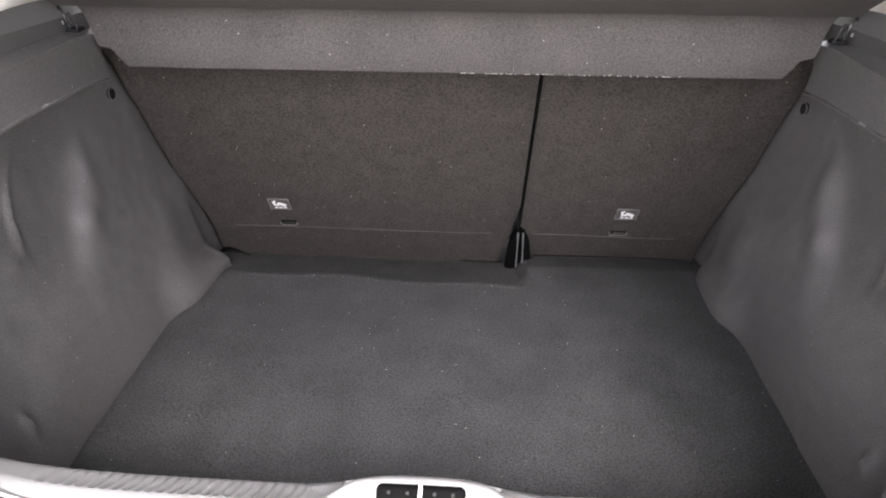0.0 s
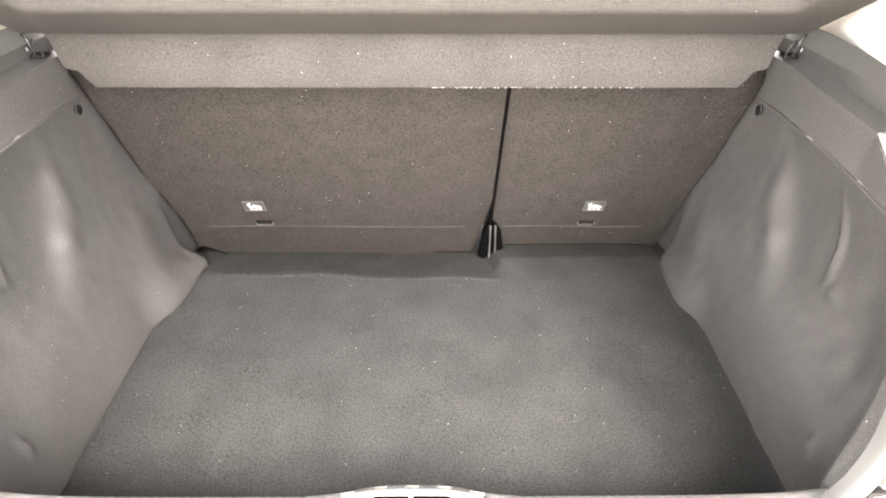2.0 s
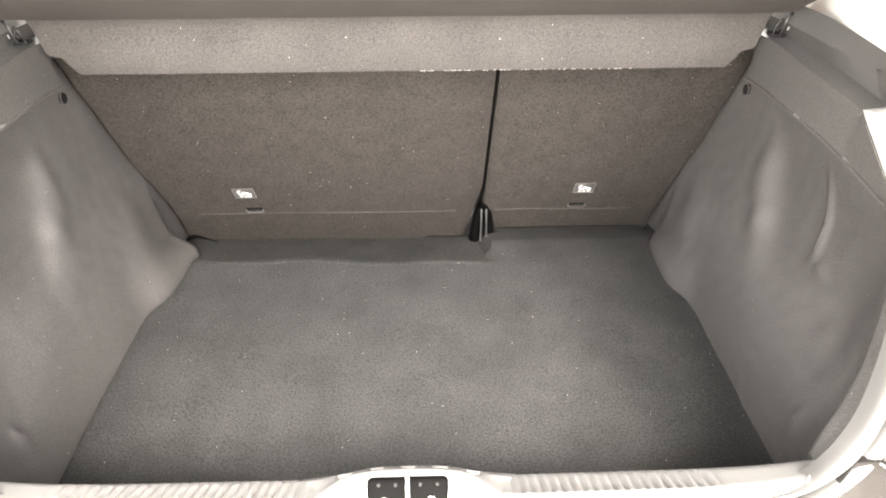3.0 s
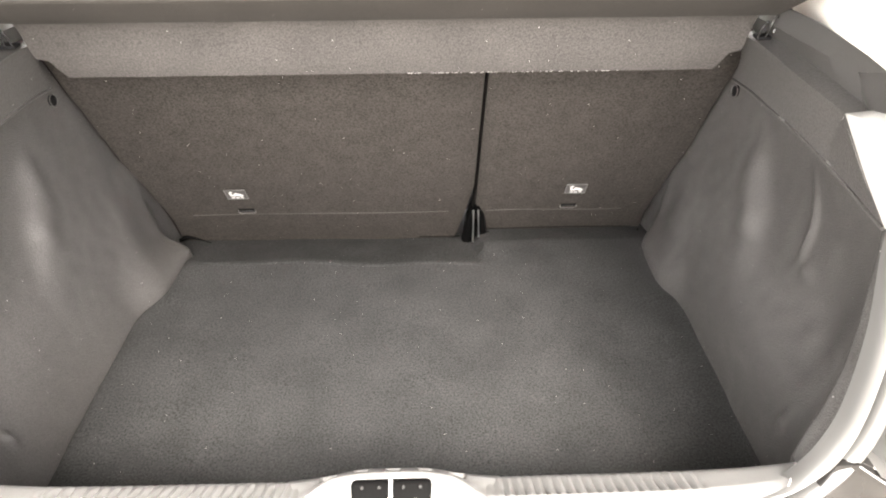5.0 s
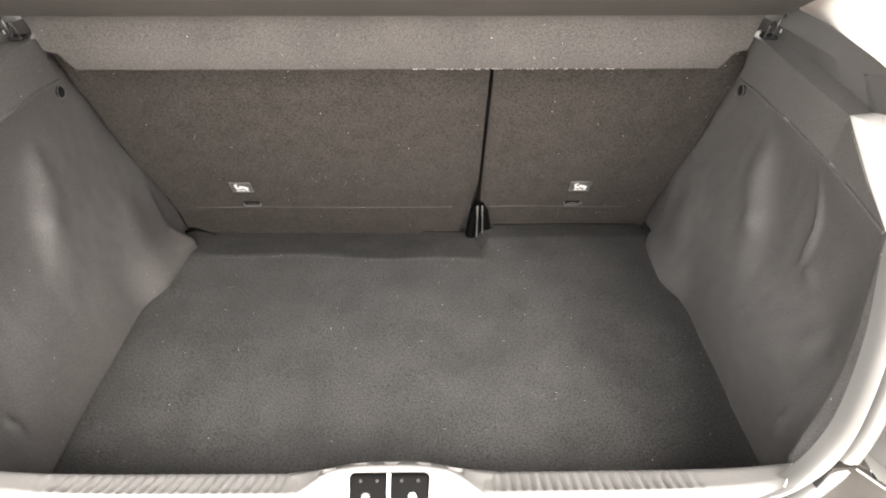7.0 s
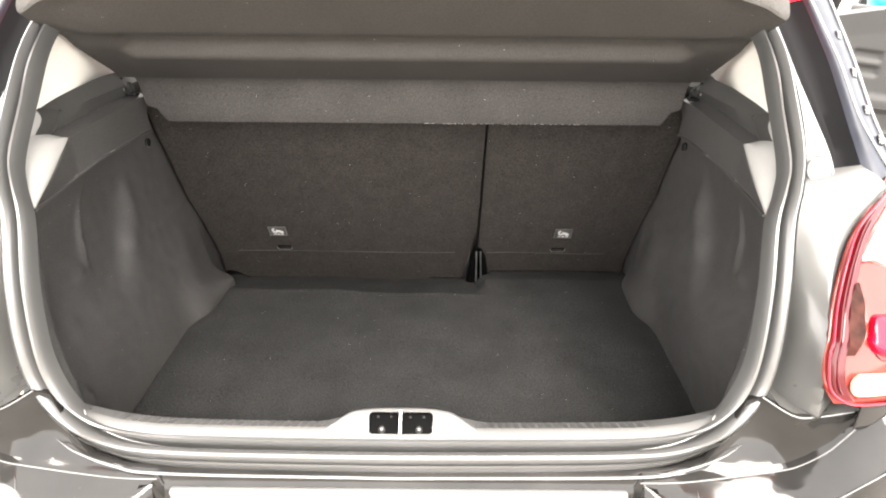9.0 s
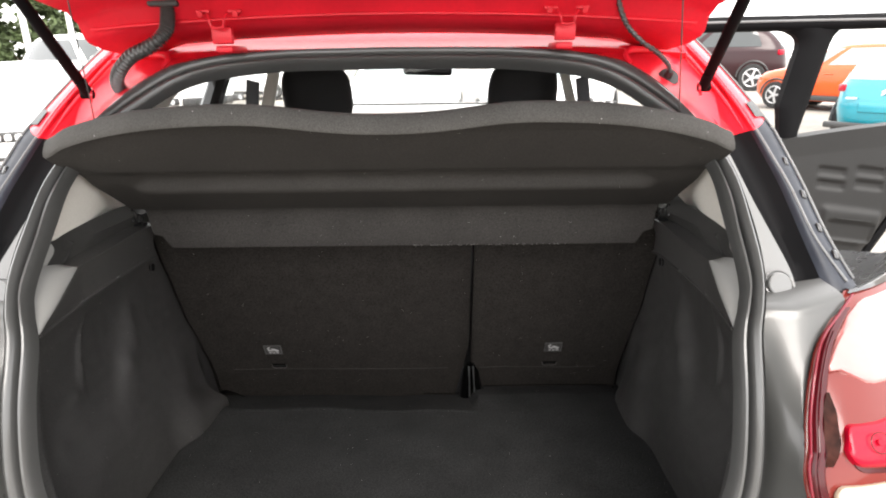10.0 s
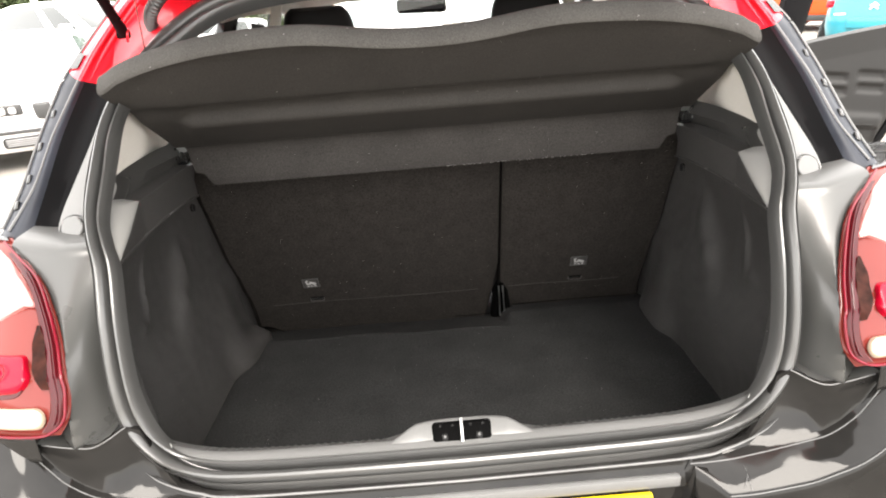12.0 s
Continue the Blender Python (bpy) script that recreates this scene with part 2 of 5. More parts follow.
def join(*bms):
    out = bmesh.new()
    for b in bms:
        me = bpy.data.meshes.new("tmp")
        b.to_mesh(me)
        b.free()
        out.from_mesh(me)
        bpy.data.meshes.remove(me)
    return out


def spline(points, n):
    """n points along a smooth curve through the points."""
    p = [Vector(q) for q in points]
    p = [2 * p[0] - p[1]] + p + [2 * p[-1] - p[-2]]
    out = []
    m = len(p) - 3
    for k in range(n):
        u = k / (n - 1) * m
        i = min(int(u), m - 1)
        t = u - i
        a, b, c, d = p[i:i + 4]
        out.append(0.5 * (2 * b + (c - a) * t + (2 * a - 5 * b + 4 * c - d) * t * t + (3 * b - a - 3 * c + d) * t ** 3))
    return out


def tube(points, radius, n=10, ends=True):
    """A round bar along points; radius is a number or one for each point."""
    pts = [Vector(p) for p in points]
    rad = radius if isinstance(radius, (list, tuple)) else [radius] * len(pts)
    rows = []
    up = Vector((0.12, 0.31, 0.94))
    for i, p in enumerate(pts):
        d = (pts[min(i + 1, len(pts) - 1)] - pts[max(i - 1, 0)]).normalized()
        side = d.cross(up).normalized()
        top = side.cross(d)
        rows.append([p + rad[i] * (math.cos(a) * side + math.sin(a) * top) for a in (2 * math.pi * k / n for k in range(n))])
    bm = grid(rows, close=True)
    if ends:
        bm.verts.ensure_lookup_table()
        bm.faces.new([bm.verts[k] for k in range(n)])
        bm.faces.new([bm.verts[len(pts) * n - 1 - k] for k in range(n)])
    return bm


def disc(center, axis, r, depth, n=32, r2=None):
    bm = bmesh.new()
    bmesh.ops.create_cone(bm, cap_ends=True, segments=n, radius1=r, radius2=r if r2 is None else r2, depth=depth)
    q = Vector((0, 0, 1)).rotation_difference(Vector(axis)).to_matrix().to_4x4()
    bmesh.ops.transform(bm, matrix=Matrix.Translation(center) @ q, verts=bm.verts)
    return bm


def lerp_table(v, xs, ys):
    return float(np.interp(v, xs, ys))


def smooth_table(v, xs, ys, r=0.04):
    return sum(lerp_table(v + d * r, xs, ys) for d in (-1, -0.5, 0, 0.5, 1)) / 5


def gate(v, a, b, soft):
    """Near 1 between a and b, near 0 outside, with soft ends."""
    return 1 / (1 + math.exp(min(60, -(v - a) / soft))) / (1 + math.exp(min(60, (v - b) / soft)))


# ---- ground ----
def ground_z(x):
    return 0.018 * min(12.0, max(0.0, x - 2.0))


bm = grid([[(x, y, ground_z(x)) for x in (-800, -60, -15, 0, 2, 5, 8, 14, 60, 800)] for y in (-800, -60, -15, 0, 15, 60, 800)])
tagged(part("ground", bm, GROUND_MAT), "pale dusty tarmac of a car sales yard", "ground", kind="structure")

# ---- the hatchback, with its boot open ----
car = thing("hatchback_car", "red and black hatchback with its tailgate raised and boot empty", "car")

SEAL_Z = (0.70, 0.76, 0.8, 0.9, 1.0, 1.1, 1.2, 1.3, 1.4, 1.5)
SEAL_Y = (-0.06, -0.05, -0.04, -0.02, 0.015, 0.085, 0.19, 0.31, 0.44, 0.56)
GUT_Z = (0.7, 1.05, 1.09, 1.2, 1.29, 1.37, 1.45, 1.6)
GUT_Y = (-0.10, 0.10, 0.155, 0.27, 0.37, 0.45, 0.55, 0.7)


def seal_y(z):
    return smooth_table(z, SEAL_Z, SEAL_Y)


def gutter_y(z):
    return smooth_table(z, GUT_Z, GUT_Y)


INNER = [(0.0, -0.036, 0.772), (0.15, -0.036, 0.773), (0.28, -0.036, 0.776), (0.345, -0.036, 0.782), (0.39, -0.036, 0.797), (0.418, -0.034, 0.822), (0.437, -0.029, 0.857), (0.447, -0.017, 0.907),
         (0.452, 0.009, 0.984), (0.461, 0.052, 1.052), (0.474, 0.076, 1.087), (0.483, 0.099, 1.113), (0.486, 0.151, 1.162), (0.488, 0.20, 1.21), (0.482, 0.256, 1.255), (0.455, 0.31, 1.30),
         (0.422, 0.35, 1.33), (0.385, 0.386, 1.358), (0.345, 0.409, 1.376), (0.29, 0.423, 1.387), (0.20, 0.434, 1.395), (0.10, 0.436, 1.397), (0.0, 0.437, 1.398)]
OUTER = [(0.0, -0.072, 0.757), (0.15, -0.071, 0.758), (0.28, -0.069, 0.760), (0.358, -0.064, 0.765), (0.412, -0.054, 0.783), (0.444, -0.044, 0.808), (0.471, -0.030, 0.849), (0.481, -0.017, 0.907),
         (0.484, 0.009, 0.983), (0.492, 0.052, 1.052), (0.503, 0.078, 1.09), (0.514, 0.12, 1.133), (0.517, 0.17, 1.181), (0.513, 0.238, 1.24), (0.498, 0.286, 1.28), (0.475, 0.334, 1.318),
         (0.443, 0.384, 1.357), (0.40, 0.424, 1.388), (0.36, 0.44, 1.400), (0.30, 0.453, 1.410), (0.20, 0.460, 1.416), (0.10, 0.462, 1.418), (0.0, 0.463, 1.419)]


def ring(half, n=150):
    right = spline(half, n)
    return right + [Vector((-p.x, p.y, p.z)) for p in reversed(right[1:-1])]


ri, ro = ring(INNER), ring(OUTER)
# rubber weatherstrip: two rounded beads with a groove between
PROFILE = [(-0.03, -0.016), (-0.015, -0.009), (0.0, -0.003), (0.05, 0.003), (0.12, 0.0068), (0.20, 0.0075), (0.27, 0.004), (0.31, -0.002), (0.335, -0.010), (0.36, -0.0145), (0.395, -0.0145), (0.42, -0.009), (0.45, -0.001), (0.51, 0.0055),
           (0.60, 0.0098), (0.70, 0.0112), (0.79, 0.0098), (0.85, 0.0055), (0.885, 0.001), (0.90, -0.003), (0.93, -0.0035), (0.945, 0.002), (0.975, 0.0045), (1.005, 0.002), (1.02, -0.006), (1.04, -0.03)]
rows = []
for k, (a, b) in enumerate(zip(ri, ro)):
    along = ri[(k + 1) % len(ri)] - ri[k - 1]
    nrm = (b - a).cross(along).normalized()
    if nrm.y > 0:
        nrm = -nrm
    rows.append([a + (b - a) * u + nrm * h for u, h in PROFILE])
part("weatherstrip", grid(rows, wrap=True), RUBBER, car, "black rubber boot weatherstrip with two beads")

# body flange around the strip, falling into the gutter
rows = []
for b in ro:
    c = Vector((0, 0, 1.08))
    d = Vector((b.x - c.x, 0, b.z - c.z)).normalized()
    up = min(max((b.z - 1.0) / 0.12, 0), 1)
    y0 = b.y
    y1 = gutter_y(b.z) + 0.01 if b.z > 1.03 else y0 + 0.045
    y1 = y0 + 0.035 + up * max(0.0, y1 - y0 - 0.035)
    p = Vector((b.x, y0 + 0.004, b.z)) - d * 0.002
    rows.append([p + d * 0.002, p + d * 0.004 + Vector((0, 0.012, 0)), p + d * 0.007 + Vector((0, y1 - y0, 0)), p + d * 0.014 + Vector((0, y1 - y0 + 0.005, 0))])
for half in (1, -1):
    ks = [k for k in range(len(ro)) if ro[k].z < 1.245 and ro[k].x * half > 0.001]
    ks.sort(key=lambda k: k if half > 0 else -k)
    part("aperture_flange", grid([rows[k] for k in ks]), GREY_PANEL, car)
ks = [k for k in range(len(ro)) if ro[k].z >= 1.238]
part("aperture_flange", grid([rows[k] for k in ks]), RED_INNER, car, "red painted flange over the opening")


# ---- sill: scuff trim, ribs, latch plinth ----
FLUTE = 0.0112
rows = []
half_path = spline([q for q in INNER if q[2] < 0.90], 900)
half_path = [p for p in half_path if p.z < 0.812]
path = [Vector((-p.x, p.y, p.z)) for p in reversed(half_path[1:])] + half_path
for p in path:
    rise = min(1.0, max(0.0, (p.z - 0.772) / 0.040))
    w = 1 - 0.52 * rise
    cut = gate(abs(p.x), 0.112, 0.372 if p.x < 0 else 0.335, 0.004)
    tooth = cut * (1 - abs(math.sin(math.pi * p.x / FLUTE))) ** 0.8
    row = []
    for y, z, dig in ((-0.006, 0.002, 0), (0.003, 0.005, 0), (0.010, 0.0054, 0), (0.0155, 0.0045, 0.15), (0.019, 0.002, 0.8), (0.023, -0.0012, 1), (0.032, -0.0075, 1), (0.042, -0.0142, 0.9), (0.050, -0.020, 0.45), (0.055, -0.0255, 0.1), (0.0585, -0.033, 0), (0.061, -0.047, 0)):
        row.append(Vector((p.x + math.copysign(0.024, p.x) * rise * y / 0.06, p.y + y * w - 0.0026 * tooth * dig, p.z + z * (1 - 0.8 * rise) - 0.0032 * tooth * dig)))
    row.append(Vector((row[-1].x, row[-1].y + 0.003, 0.66)))
    row.append(Vector((row[-1].x, row[-1].y + 0.003, 0.57)))
    rows.append(row)
sill = part("sill_trim", grid(rows), PLASTIC, car, "grey plastic boot sill trim with a fluted inner edge")
for s in (1, -1):
    end = [Vector((s * abs(v.x), v.y, v.z)) for v in rows[-1][:10]]
    part("sill_end", tube([v + Vector((s * 0.0006, 0, 0.0006)) for v in end], 0.0007, 6), FIN, sill, "pale cut end of the sill trim")

plan = spline([(sx * x, y, 0) for sx, x, y in ((-1, 0.122, -0.036), (-1, 0.095, -0.0215), (-1, 0.067, -0.007), (-1, 0.036, -0.001), (1, 0, 0.0), (1, 0.036, -0.001), (1, 0.067, -0.007), (1, 0.095, -0.0215), (1, 0.122, -0.036))], 161)
rows = []
for p in plan:
    k = min(1.0, (p.y + 0.037) / 0.03)
    h = 0.003 + 0.019 * k
    notch = sum(gate(p.x, c - 0.008, c + 0.008, 0.0006) for c in (-0.072, -0.036, 0.0, 0.036, 0.072)) * (k > 0.4)
    back = max(0.020, p.y + 0.027)
    rows.append([(p.x, -0.039, 0.766), (p.x, -0.038, 0.7695), (p.x, -0.036 + 0.35 * (p.y + 0.036), 0.7705 + 0.45 * h), (p.x, p.y - 0.004, 0.7672 + h), (p.x, p.y - 0.001, 0.768 + h), (p.x, p.y + 0.0025, 0.7672 + h), (p.x, p.y + 0.006, 0.7645 + h),
                 (p.x, p.y + 0.45 * (back - p.y), 0.757 + 0.85 * h), (p.x, p.y + 0.5 * (back - p.y) - 0.003 * notch, 0.756 + 0.83 * h - 0.003 * notch), (p.x, p.y + 0.78 * (back - p.y) - 0.003 * notch, 0.752 + 0.65 * h - 0.003 * notch), (p.x, p.y + 0.83 * (back - p.y), 0.751 + 0.6 * h), (p.x, back, 0.744 + 0.5 * h), (p.x, back + 0.004, 0.733 + 0.4 * h), (p.x, back + 0.006, 0.69)])
part("latch_plinth", grid(rows), PLASTIC, sill, "raised grey plastic latch surround with small notches")
lean = pose(0, -0.0205, 0.7815, 33, 0, 0)
# Raised block whose near-black colour carries the latch opening's shade.
part("latch_recess", box(-0.044, 0.044, -0.0175, 0.0175, -0.010, 0.0035, lean, 0.0064, 4), PIT_BLACK, sill, "black latch opening with screws, its shade put into the colour")
part("striker", join(tube([lean @ Vector((0, -0.017, 0.010)), lean @ Vector((0, 0, 0.012)), lean @ Vector((0, 0.017, 0.010))], 0.0022, 10)), CHROME, sill, "bright steel striker bar")
for sx in (-0.025, 0.025):
    c = lean @ Vector((sx, -0.007, 0.004))
    head = part("latch_screw", disc(c, lean.to_3x3() @ Vector((0.0, 0.1, 1)), 0.0058, 0.003, 20, 0.0046), GLOSS_BLACK, sill, "round black screw head")
    part("screw_socket", disc(c + lean.to_3x3() @ Vector((0, 0, 0.0016)), lean.to_3x3() @ Vector((0.2, 0.3, 1)), 0.0022, 0.0012, 6), BRIGHT_EDGE, head)
for sx in (-0.031, -0.013, 0.013, 0.031):
    c = lean @ Vector((sx, 0.009, 0.004))
    part("latch_bolt", disc(c, lean.to_3x3() @ Vector((0.2, 0.2, 1)), 0.0019, 0.003, 10), GLOSS_BLACK, sill)

# ---- boot side linings ----
def side_x(y, z, s=1):
    x = 0.513 + 0.026 * min(1.0, max(0.0, (z - 0.597) / 0.22)) + (0.008 if s > 0 else -0.006) * max(0.0, 1 - (z - 0.597) / 0.12)
    # the panel runs out wide where it passes the seat back
    x += (0.533 - x) * gate(y, 0.657, 9, 0.005) * gate(z, -9, 0.76, 0.02)
    # foot of the wheel arch, bulging over the floor
    if s > 0:
        arch = 0.028 * gate(y, 0.475, 0.65, 0.014)
    else:
        arch = (0.034 + 0.08 * max(0.0, y - 0.516)) * gate(y, 0.474, 9, 0.014) * gate(y, -9, 0.655, 0.005) 
    x -= arch * math.exp(-(max(0.0, z - 0.60) / lerp_table(y, (0.53, 0.63), (0.060, 0.036) if s > 0 else (0.066, 0.020))) ** 2)
    # rounded cheek of the arch
    x -= 0.008 * math.exp(-((y - 0.560) / 0.040) ** 2 - ((z - 0.715) / 0.055) ** 2)
    # the middle of the panel is sunk behind the arch housing
    step = 0.372 + 0.35 * (z - 0.85)
    x += 0.016 * gate(y, 0.135, step, 0.012) * gate(z, 0.765, 0.965, 0.020)
    x -= 0.009 * math.exp(-((y - 0.383) / 0.022) ** 2 - ((z - 0.838) / 0.028) ** 2)
    x -= 0.006 * math.exp(-((y - 0.415) / 0.018) ** 2 - ((z - 0.905) / 0.040) ** 2)
    # curved rib and shallow dish inside the sunk part
    bow = y - 0.262 - 0.10 * (z - 0.9) - 3.0 * (z - 0.9) ** 2
    x -= 0.0065 * math.exp(-(bow / 0.0065) ** 2) * gate(z, 0.862, 0.962, 0.010)
    x -= 0.005 * math.exp(-((y - 0.242) / 0.014) ** 2 - ((z - 0.855) / 0.012) ** 2)
    x += 0.008 * math.exp(-((y - 0.185) / 0.040) ** 2 - ((z - 0.845) / 0.045) ** 2)
    x -= 0.005 * math.exp(-((y - 0.175) / 0.022) ** 2 - ((z - 0.792) / 0.020) ** 2)
    # small moulded boss low down
    x -= 0.007 * math.exp(-((y - 0.124) / 0.006) ** 2 - ((z - 0.690) / 0.017) ** 2)
    x += 0.0022 * noise.noise(Vector((y * 13, z * 13, s * 3.0))) + 0.0008 * noise.noise(Vector((y * 40, z * 40, s * 5.0)))
    # straight flange beside the weatherstrip, then the flare into the panel
    deep = y - seal_y(max(z, 0.80))
    rear = min(1.0, max(0.0, 1 - (deep - 0.052) / 0.095))
    rim = lerp_table(z, (0.57, 0.70, 0.79, 0.80, 0.822, 0.857, 0.907, 0.984, 1.052), (0.475, 0.465, 0.438, 0.438, 0.442, 0.451, 0.460, 0.466, 0.475)) + 0.18 * min(0.052, max(0.0, deep - 0.022))
    return x + (rim - x) * rear ** 1.7


# ---- boot floor ----
floor_rows = []
for i in range(81):
    y = 0.028 + (0.775 - 0.028) * i / 80
    lo, hi = -side_x(y, 0.6, -1) + 0.0012, side_x(y, 0.6, 1) - 0.0006
    xs = [lo, lo + 0.002, lo + 0.005] + [lo + 0.01 + (hi - lo - 0.02) * j / 60 for j in range(61)] + [hi - 0.005, hi - 0.002, hi]
    zs = [-0.003, -0.001, -0.0003] + [0.0] * 61 + [0.0004, 0.001, 0.0015]
    row = []
    for x, z in zip(xs, zs):
        # behind the panel's rear edge the carpet falls away under the wide seat back
        fold = 0.604 - 0.022 * max(0.0, (x + 0.43) / 0.58) + 0.004 * math.sin(x * 21)
        wide_side = gate(x, -9, 0.154, 0.0012)
        fall = min(0.070, max(0.0, 0.36 * (y - fold))) * wide_side + min(0.04, max(0.0, 0.30 * (y - 0.655))) * (1 - wide_side)
        row.append((x, y, 0.597 + z - fall + 0.0014 * noise.noise(Vector((x * 12, i * 0.2, 0)))))
    floor_rows.append(row)
tagged(part("boot_floor", slab(floor_rows, (0, 0, -0.012)), CARPET), "dark grey carpeted boot floor panel, lint specked", "boot floor")
flap = [[(-0.425 + (0.152 + 0.425) * j / 60, 0.6 + y, 0) for j in range(61)] for y in (-0.006, -0.003, 0.0, 0.003)]
rows = []
for row, lift in zip(flap, (-0.0008, -0.0002, 0.0, -0.0008)):
    rows.append([(x, y - 0.022 * max(0.0, (x + 0.43) / 0.58) + 0.004 * math.sin(x * 21) + 0.0012 * noise.noise(Vector((x * 40, 1, 2))), 0.5985 + lift) for x, y, _ in row])
tagged(part("carpet_hem", slab(rows, (0, 0, -0.0015)), CARPET), "folded hem along the carpet panel's rear edge", "carpet")
# Near-black tubes stand in for the shade in two gaps beside the seat.
slot = [(-0.524, 0.724, 0.561), (-0.510, 0.722, 0.569), (-0.495, 0.720, 0.571), (-0.470, 0.719, 0.563), (-0.453, 0.718, 0.556)]
tagged(part("carpet_gap_shade", tube(spline(slot, 16), [0.001 + 0.0050 * math.sin(math.pi * min(1, k / 15 + 0.2)) * (1 - 0.75 * k / 15) for k in range(16)], 8), PIT_BLACK), "black filler painting the shaded gap where carpet meets seat hinge", "hinge cover")
tagged(part("carpet_notch_shade", tube([(0.518, 0.712, 0.580), (0.514, 0.700, 0.577), (0.505, 0.672, 0.588)], [0.002, 0.006, 0.0008], 8), PIT_BLACK), "black filler painting the shaded notch where carpet, seat and lining meet", "hinge cover")


def seat_y(z):
    return 0.662 + (0.727 - z) * 0.4236


for s in (1, -1):
    rows = []
    for i in range(101):
        z = 0.500 + (1.046 - 0.500) * i / 100
        y0, y1 = seal_y(max(z, 0.80)) + 0.022, seat_y(z) + 0.09
        rows.append([(s * side_x(y0 + (y1 - y0) * j / 180, z, s), y0 + (y1 - y0) * j / 180, z) for j in range(181)])
    part("side_lining", grid(rows), LINING, car, "moulded dark grey boot side lining with dents")
    # textured flange of the lining that runs along the weatherstrip
    rows = []
    for i in range(61):
        z = 0.800 + (1.046 - 0.800) * i / 60
        y0 = seal_y(max(z, 0.80)) + 0.018
        wide = lerp_table(z, (0.80, 0.83, 0.90, 1.0, 1.046), (0.032, 0.034, 0.034, 0.034, 0.030))
        row = []
        for j in range(11):
            y = y0 + wide * j / 10
            row.append((s * (side_x(y, z, s) - 0.0035 * min(1.0, 6 * (1 - j / 10))), y, z))
        rows.append(row)
    part("lining_flange", grid(rows), FLANGE, car, "grey textured flange of the lining beside the weatherstrip")
    # overhanging ledge trim above the lining
    a, b = (0.503, 0.362, 1.155), (0.512, 0.206, 1.147)
    top = [(0.49, 0.47, 1.150), (0.497, 0.415, 1.153), a, (0.510, 0.285, 1.151), b]
    low = [(0.498, 0.475, 1.032), (0.493, 0.41, 1.041), (0.490, 0.345, 1.044), (0.489, 0.28, 1.046), (0.488, 0.216, 1.045)]
    crease = [(0.490, 0.472, 1.098), (0.488, 0.41, 1.103), (0.487, 0.345, 1.102), (0.487, 0.28, 1.101), (0.487, 0.216, 1.101)]
    shelf_step = [(0.486, 0.472, 1.128), (0.490, 0.41, 1.131), (0.495, 0.345, 1.132), (0.502, 0.29, 1.132), (0.507, 0.250, 1.132)]
    fold = [(0.503, 0.472, 1.103), (0.506, 0.41, 1.109), (0.508, 0.345, 1.110), (0.509, 0.28, 1.109), (0.508, 0.209, 1.108)]
    rows = []
    for p, g, f, k, q in zip(spline(top, 17), spline(shelf_step, 17), spline(fold, 17), spline(crease, 17), spline(low, 17)):
        rows.append([Vector((s * v.x, v.y, v.z)) for v in (p + Vector((0.03, 0, -0.012)), p, g, f, k, k + (q - k) * 0.12 + Vector((-0.0005, 0, 0)), (k + q) / 2 + Vector((0.004, 0, 0)), q, q + Vector((0.008, 0, -0.004)), q + Vector((0.06, 0.0, -0.02)))])
    part("ledge_top", grid([r[:4] for r in rows]), LEDGE, car, "dark plastic top of the ledge under the window")
    part("ledge_trim", grid([r[3:] for r in rows]), LINING, car, "black plastic ledge that carries the parcel shelf")
    part("ledge_edge", tube([(s * (v.x - 0.001), v.y, v.z - 0.001) for v in spline(low + [(0.480, 0.140, 1.046), (0.467, 0.080, 1.052)], 40)], 0.0022, 8), LINING, car, "rounded lower edge of the ledge")
    for y in (0.315, 0.205):
        part("edge_clip", box(-0.0009, 0.0009, -0.006, 0.006, -0.0009, 0.0009, pose(s * 0.4870, y, 1.0465, 0, s * 20, s * 3), 0.0006, 1), PLASTIC, car, "pale clip on the ledge's edge")
    left = spline([(0.5125, 0.210, 1.146), (0.508, 0.249, 1.130), (0.505, 0.208, 1.108)], 9) + spline([(0.487, 0.216, 1.101), (0.480, 0.180, 1.089), (0.472, 0.128, 1.070), (0.466, 0.079, 1.053)], 14)
    right = spline([(0.519, 0.195, 1.150), (0.511, 0.160, 1.130), (0.507, 0.145, 1.122)], 9) + spline([(0.503, 0.132, 1.114), (0.497, 0.112, 1.100), (0.485, 0.088, 1.078), (0.468, 0.064, 1.050)], 14)
    rows = [[Vector((s * v.x, v.y, v.z)) for v in spline([p + Vector((0.01, 0.01, -0.012)), p, (p + q) / 2 + Vector((-0.002, -0.002, 0.003)), q, q + Vector((0.012, -0.006, -0.01))], 11)] for p, q in zip(left, right)]
    # Black box added behind the ledge tip to block light through a hole.
    part("ledge_hole_blocker", box(min(s * 0.516, s * 0.530), max(s * 0.516, s * 0.530), 0.20, 0.285, 1.10, 1.142, None, 0.003), GUTTER_BLACK, car)
    part("ledge_tip", grid([r[:6] for r in rows[:9]]), LEDGE, car, "dark tip of the ledge")
    # Outer columns take the pale colour to imitate the ledge's grazing sheen.
    part("ledge_sheen", grid([r[5:] for r in rows[:9]]), FIN, car, "strip between ledge and weatherstrip, grazing sheen painted pale")
    part("ledge_end", grid(rows[8:]), FIN, car, "satin grey plastic wedge at the ledge's end")
    left = spline([(0.488, 0.216, 1.045), (0.480, 0.140, 1.046), (0.466, 0.079, 1.053)], 13)
    right = spline([(0.487, 0.216, 1.101), (0.480, 0.180, 1.089), (0.472, 0.128, 1.070), (0.466, 0.079, 1.053)], 13)
    rows = [[Vector((s * v.x, v.y, v.z)) for v in (p, (p + q) / 2, q)] for p, q in zip(left, right)]
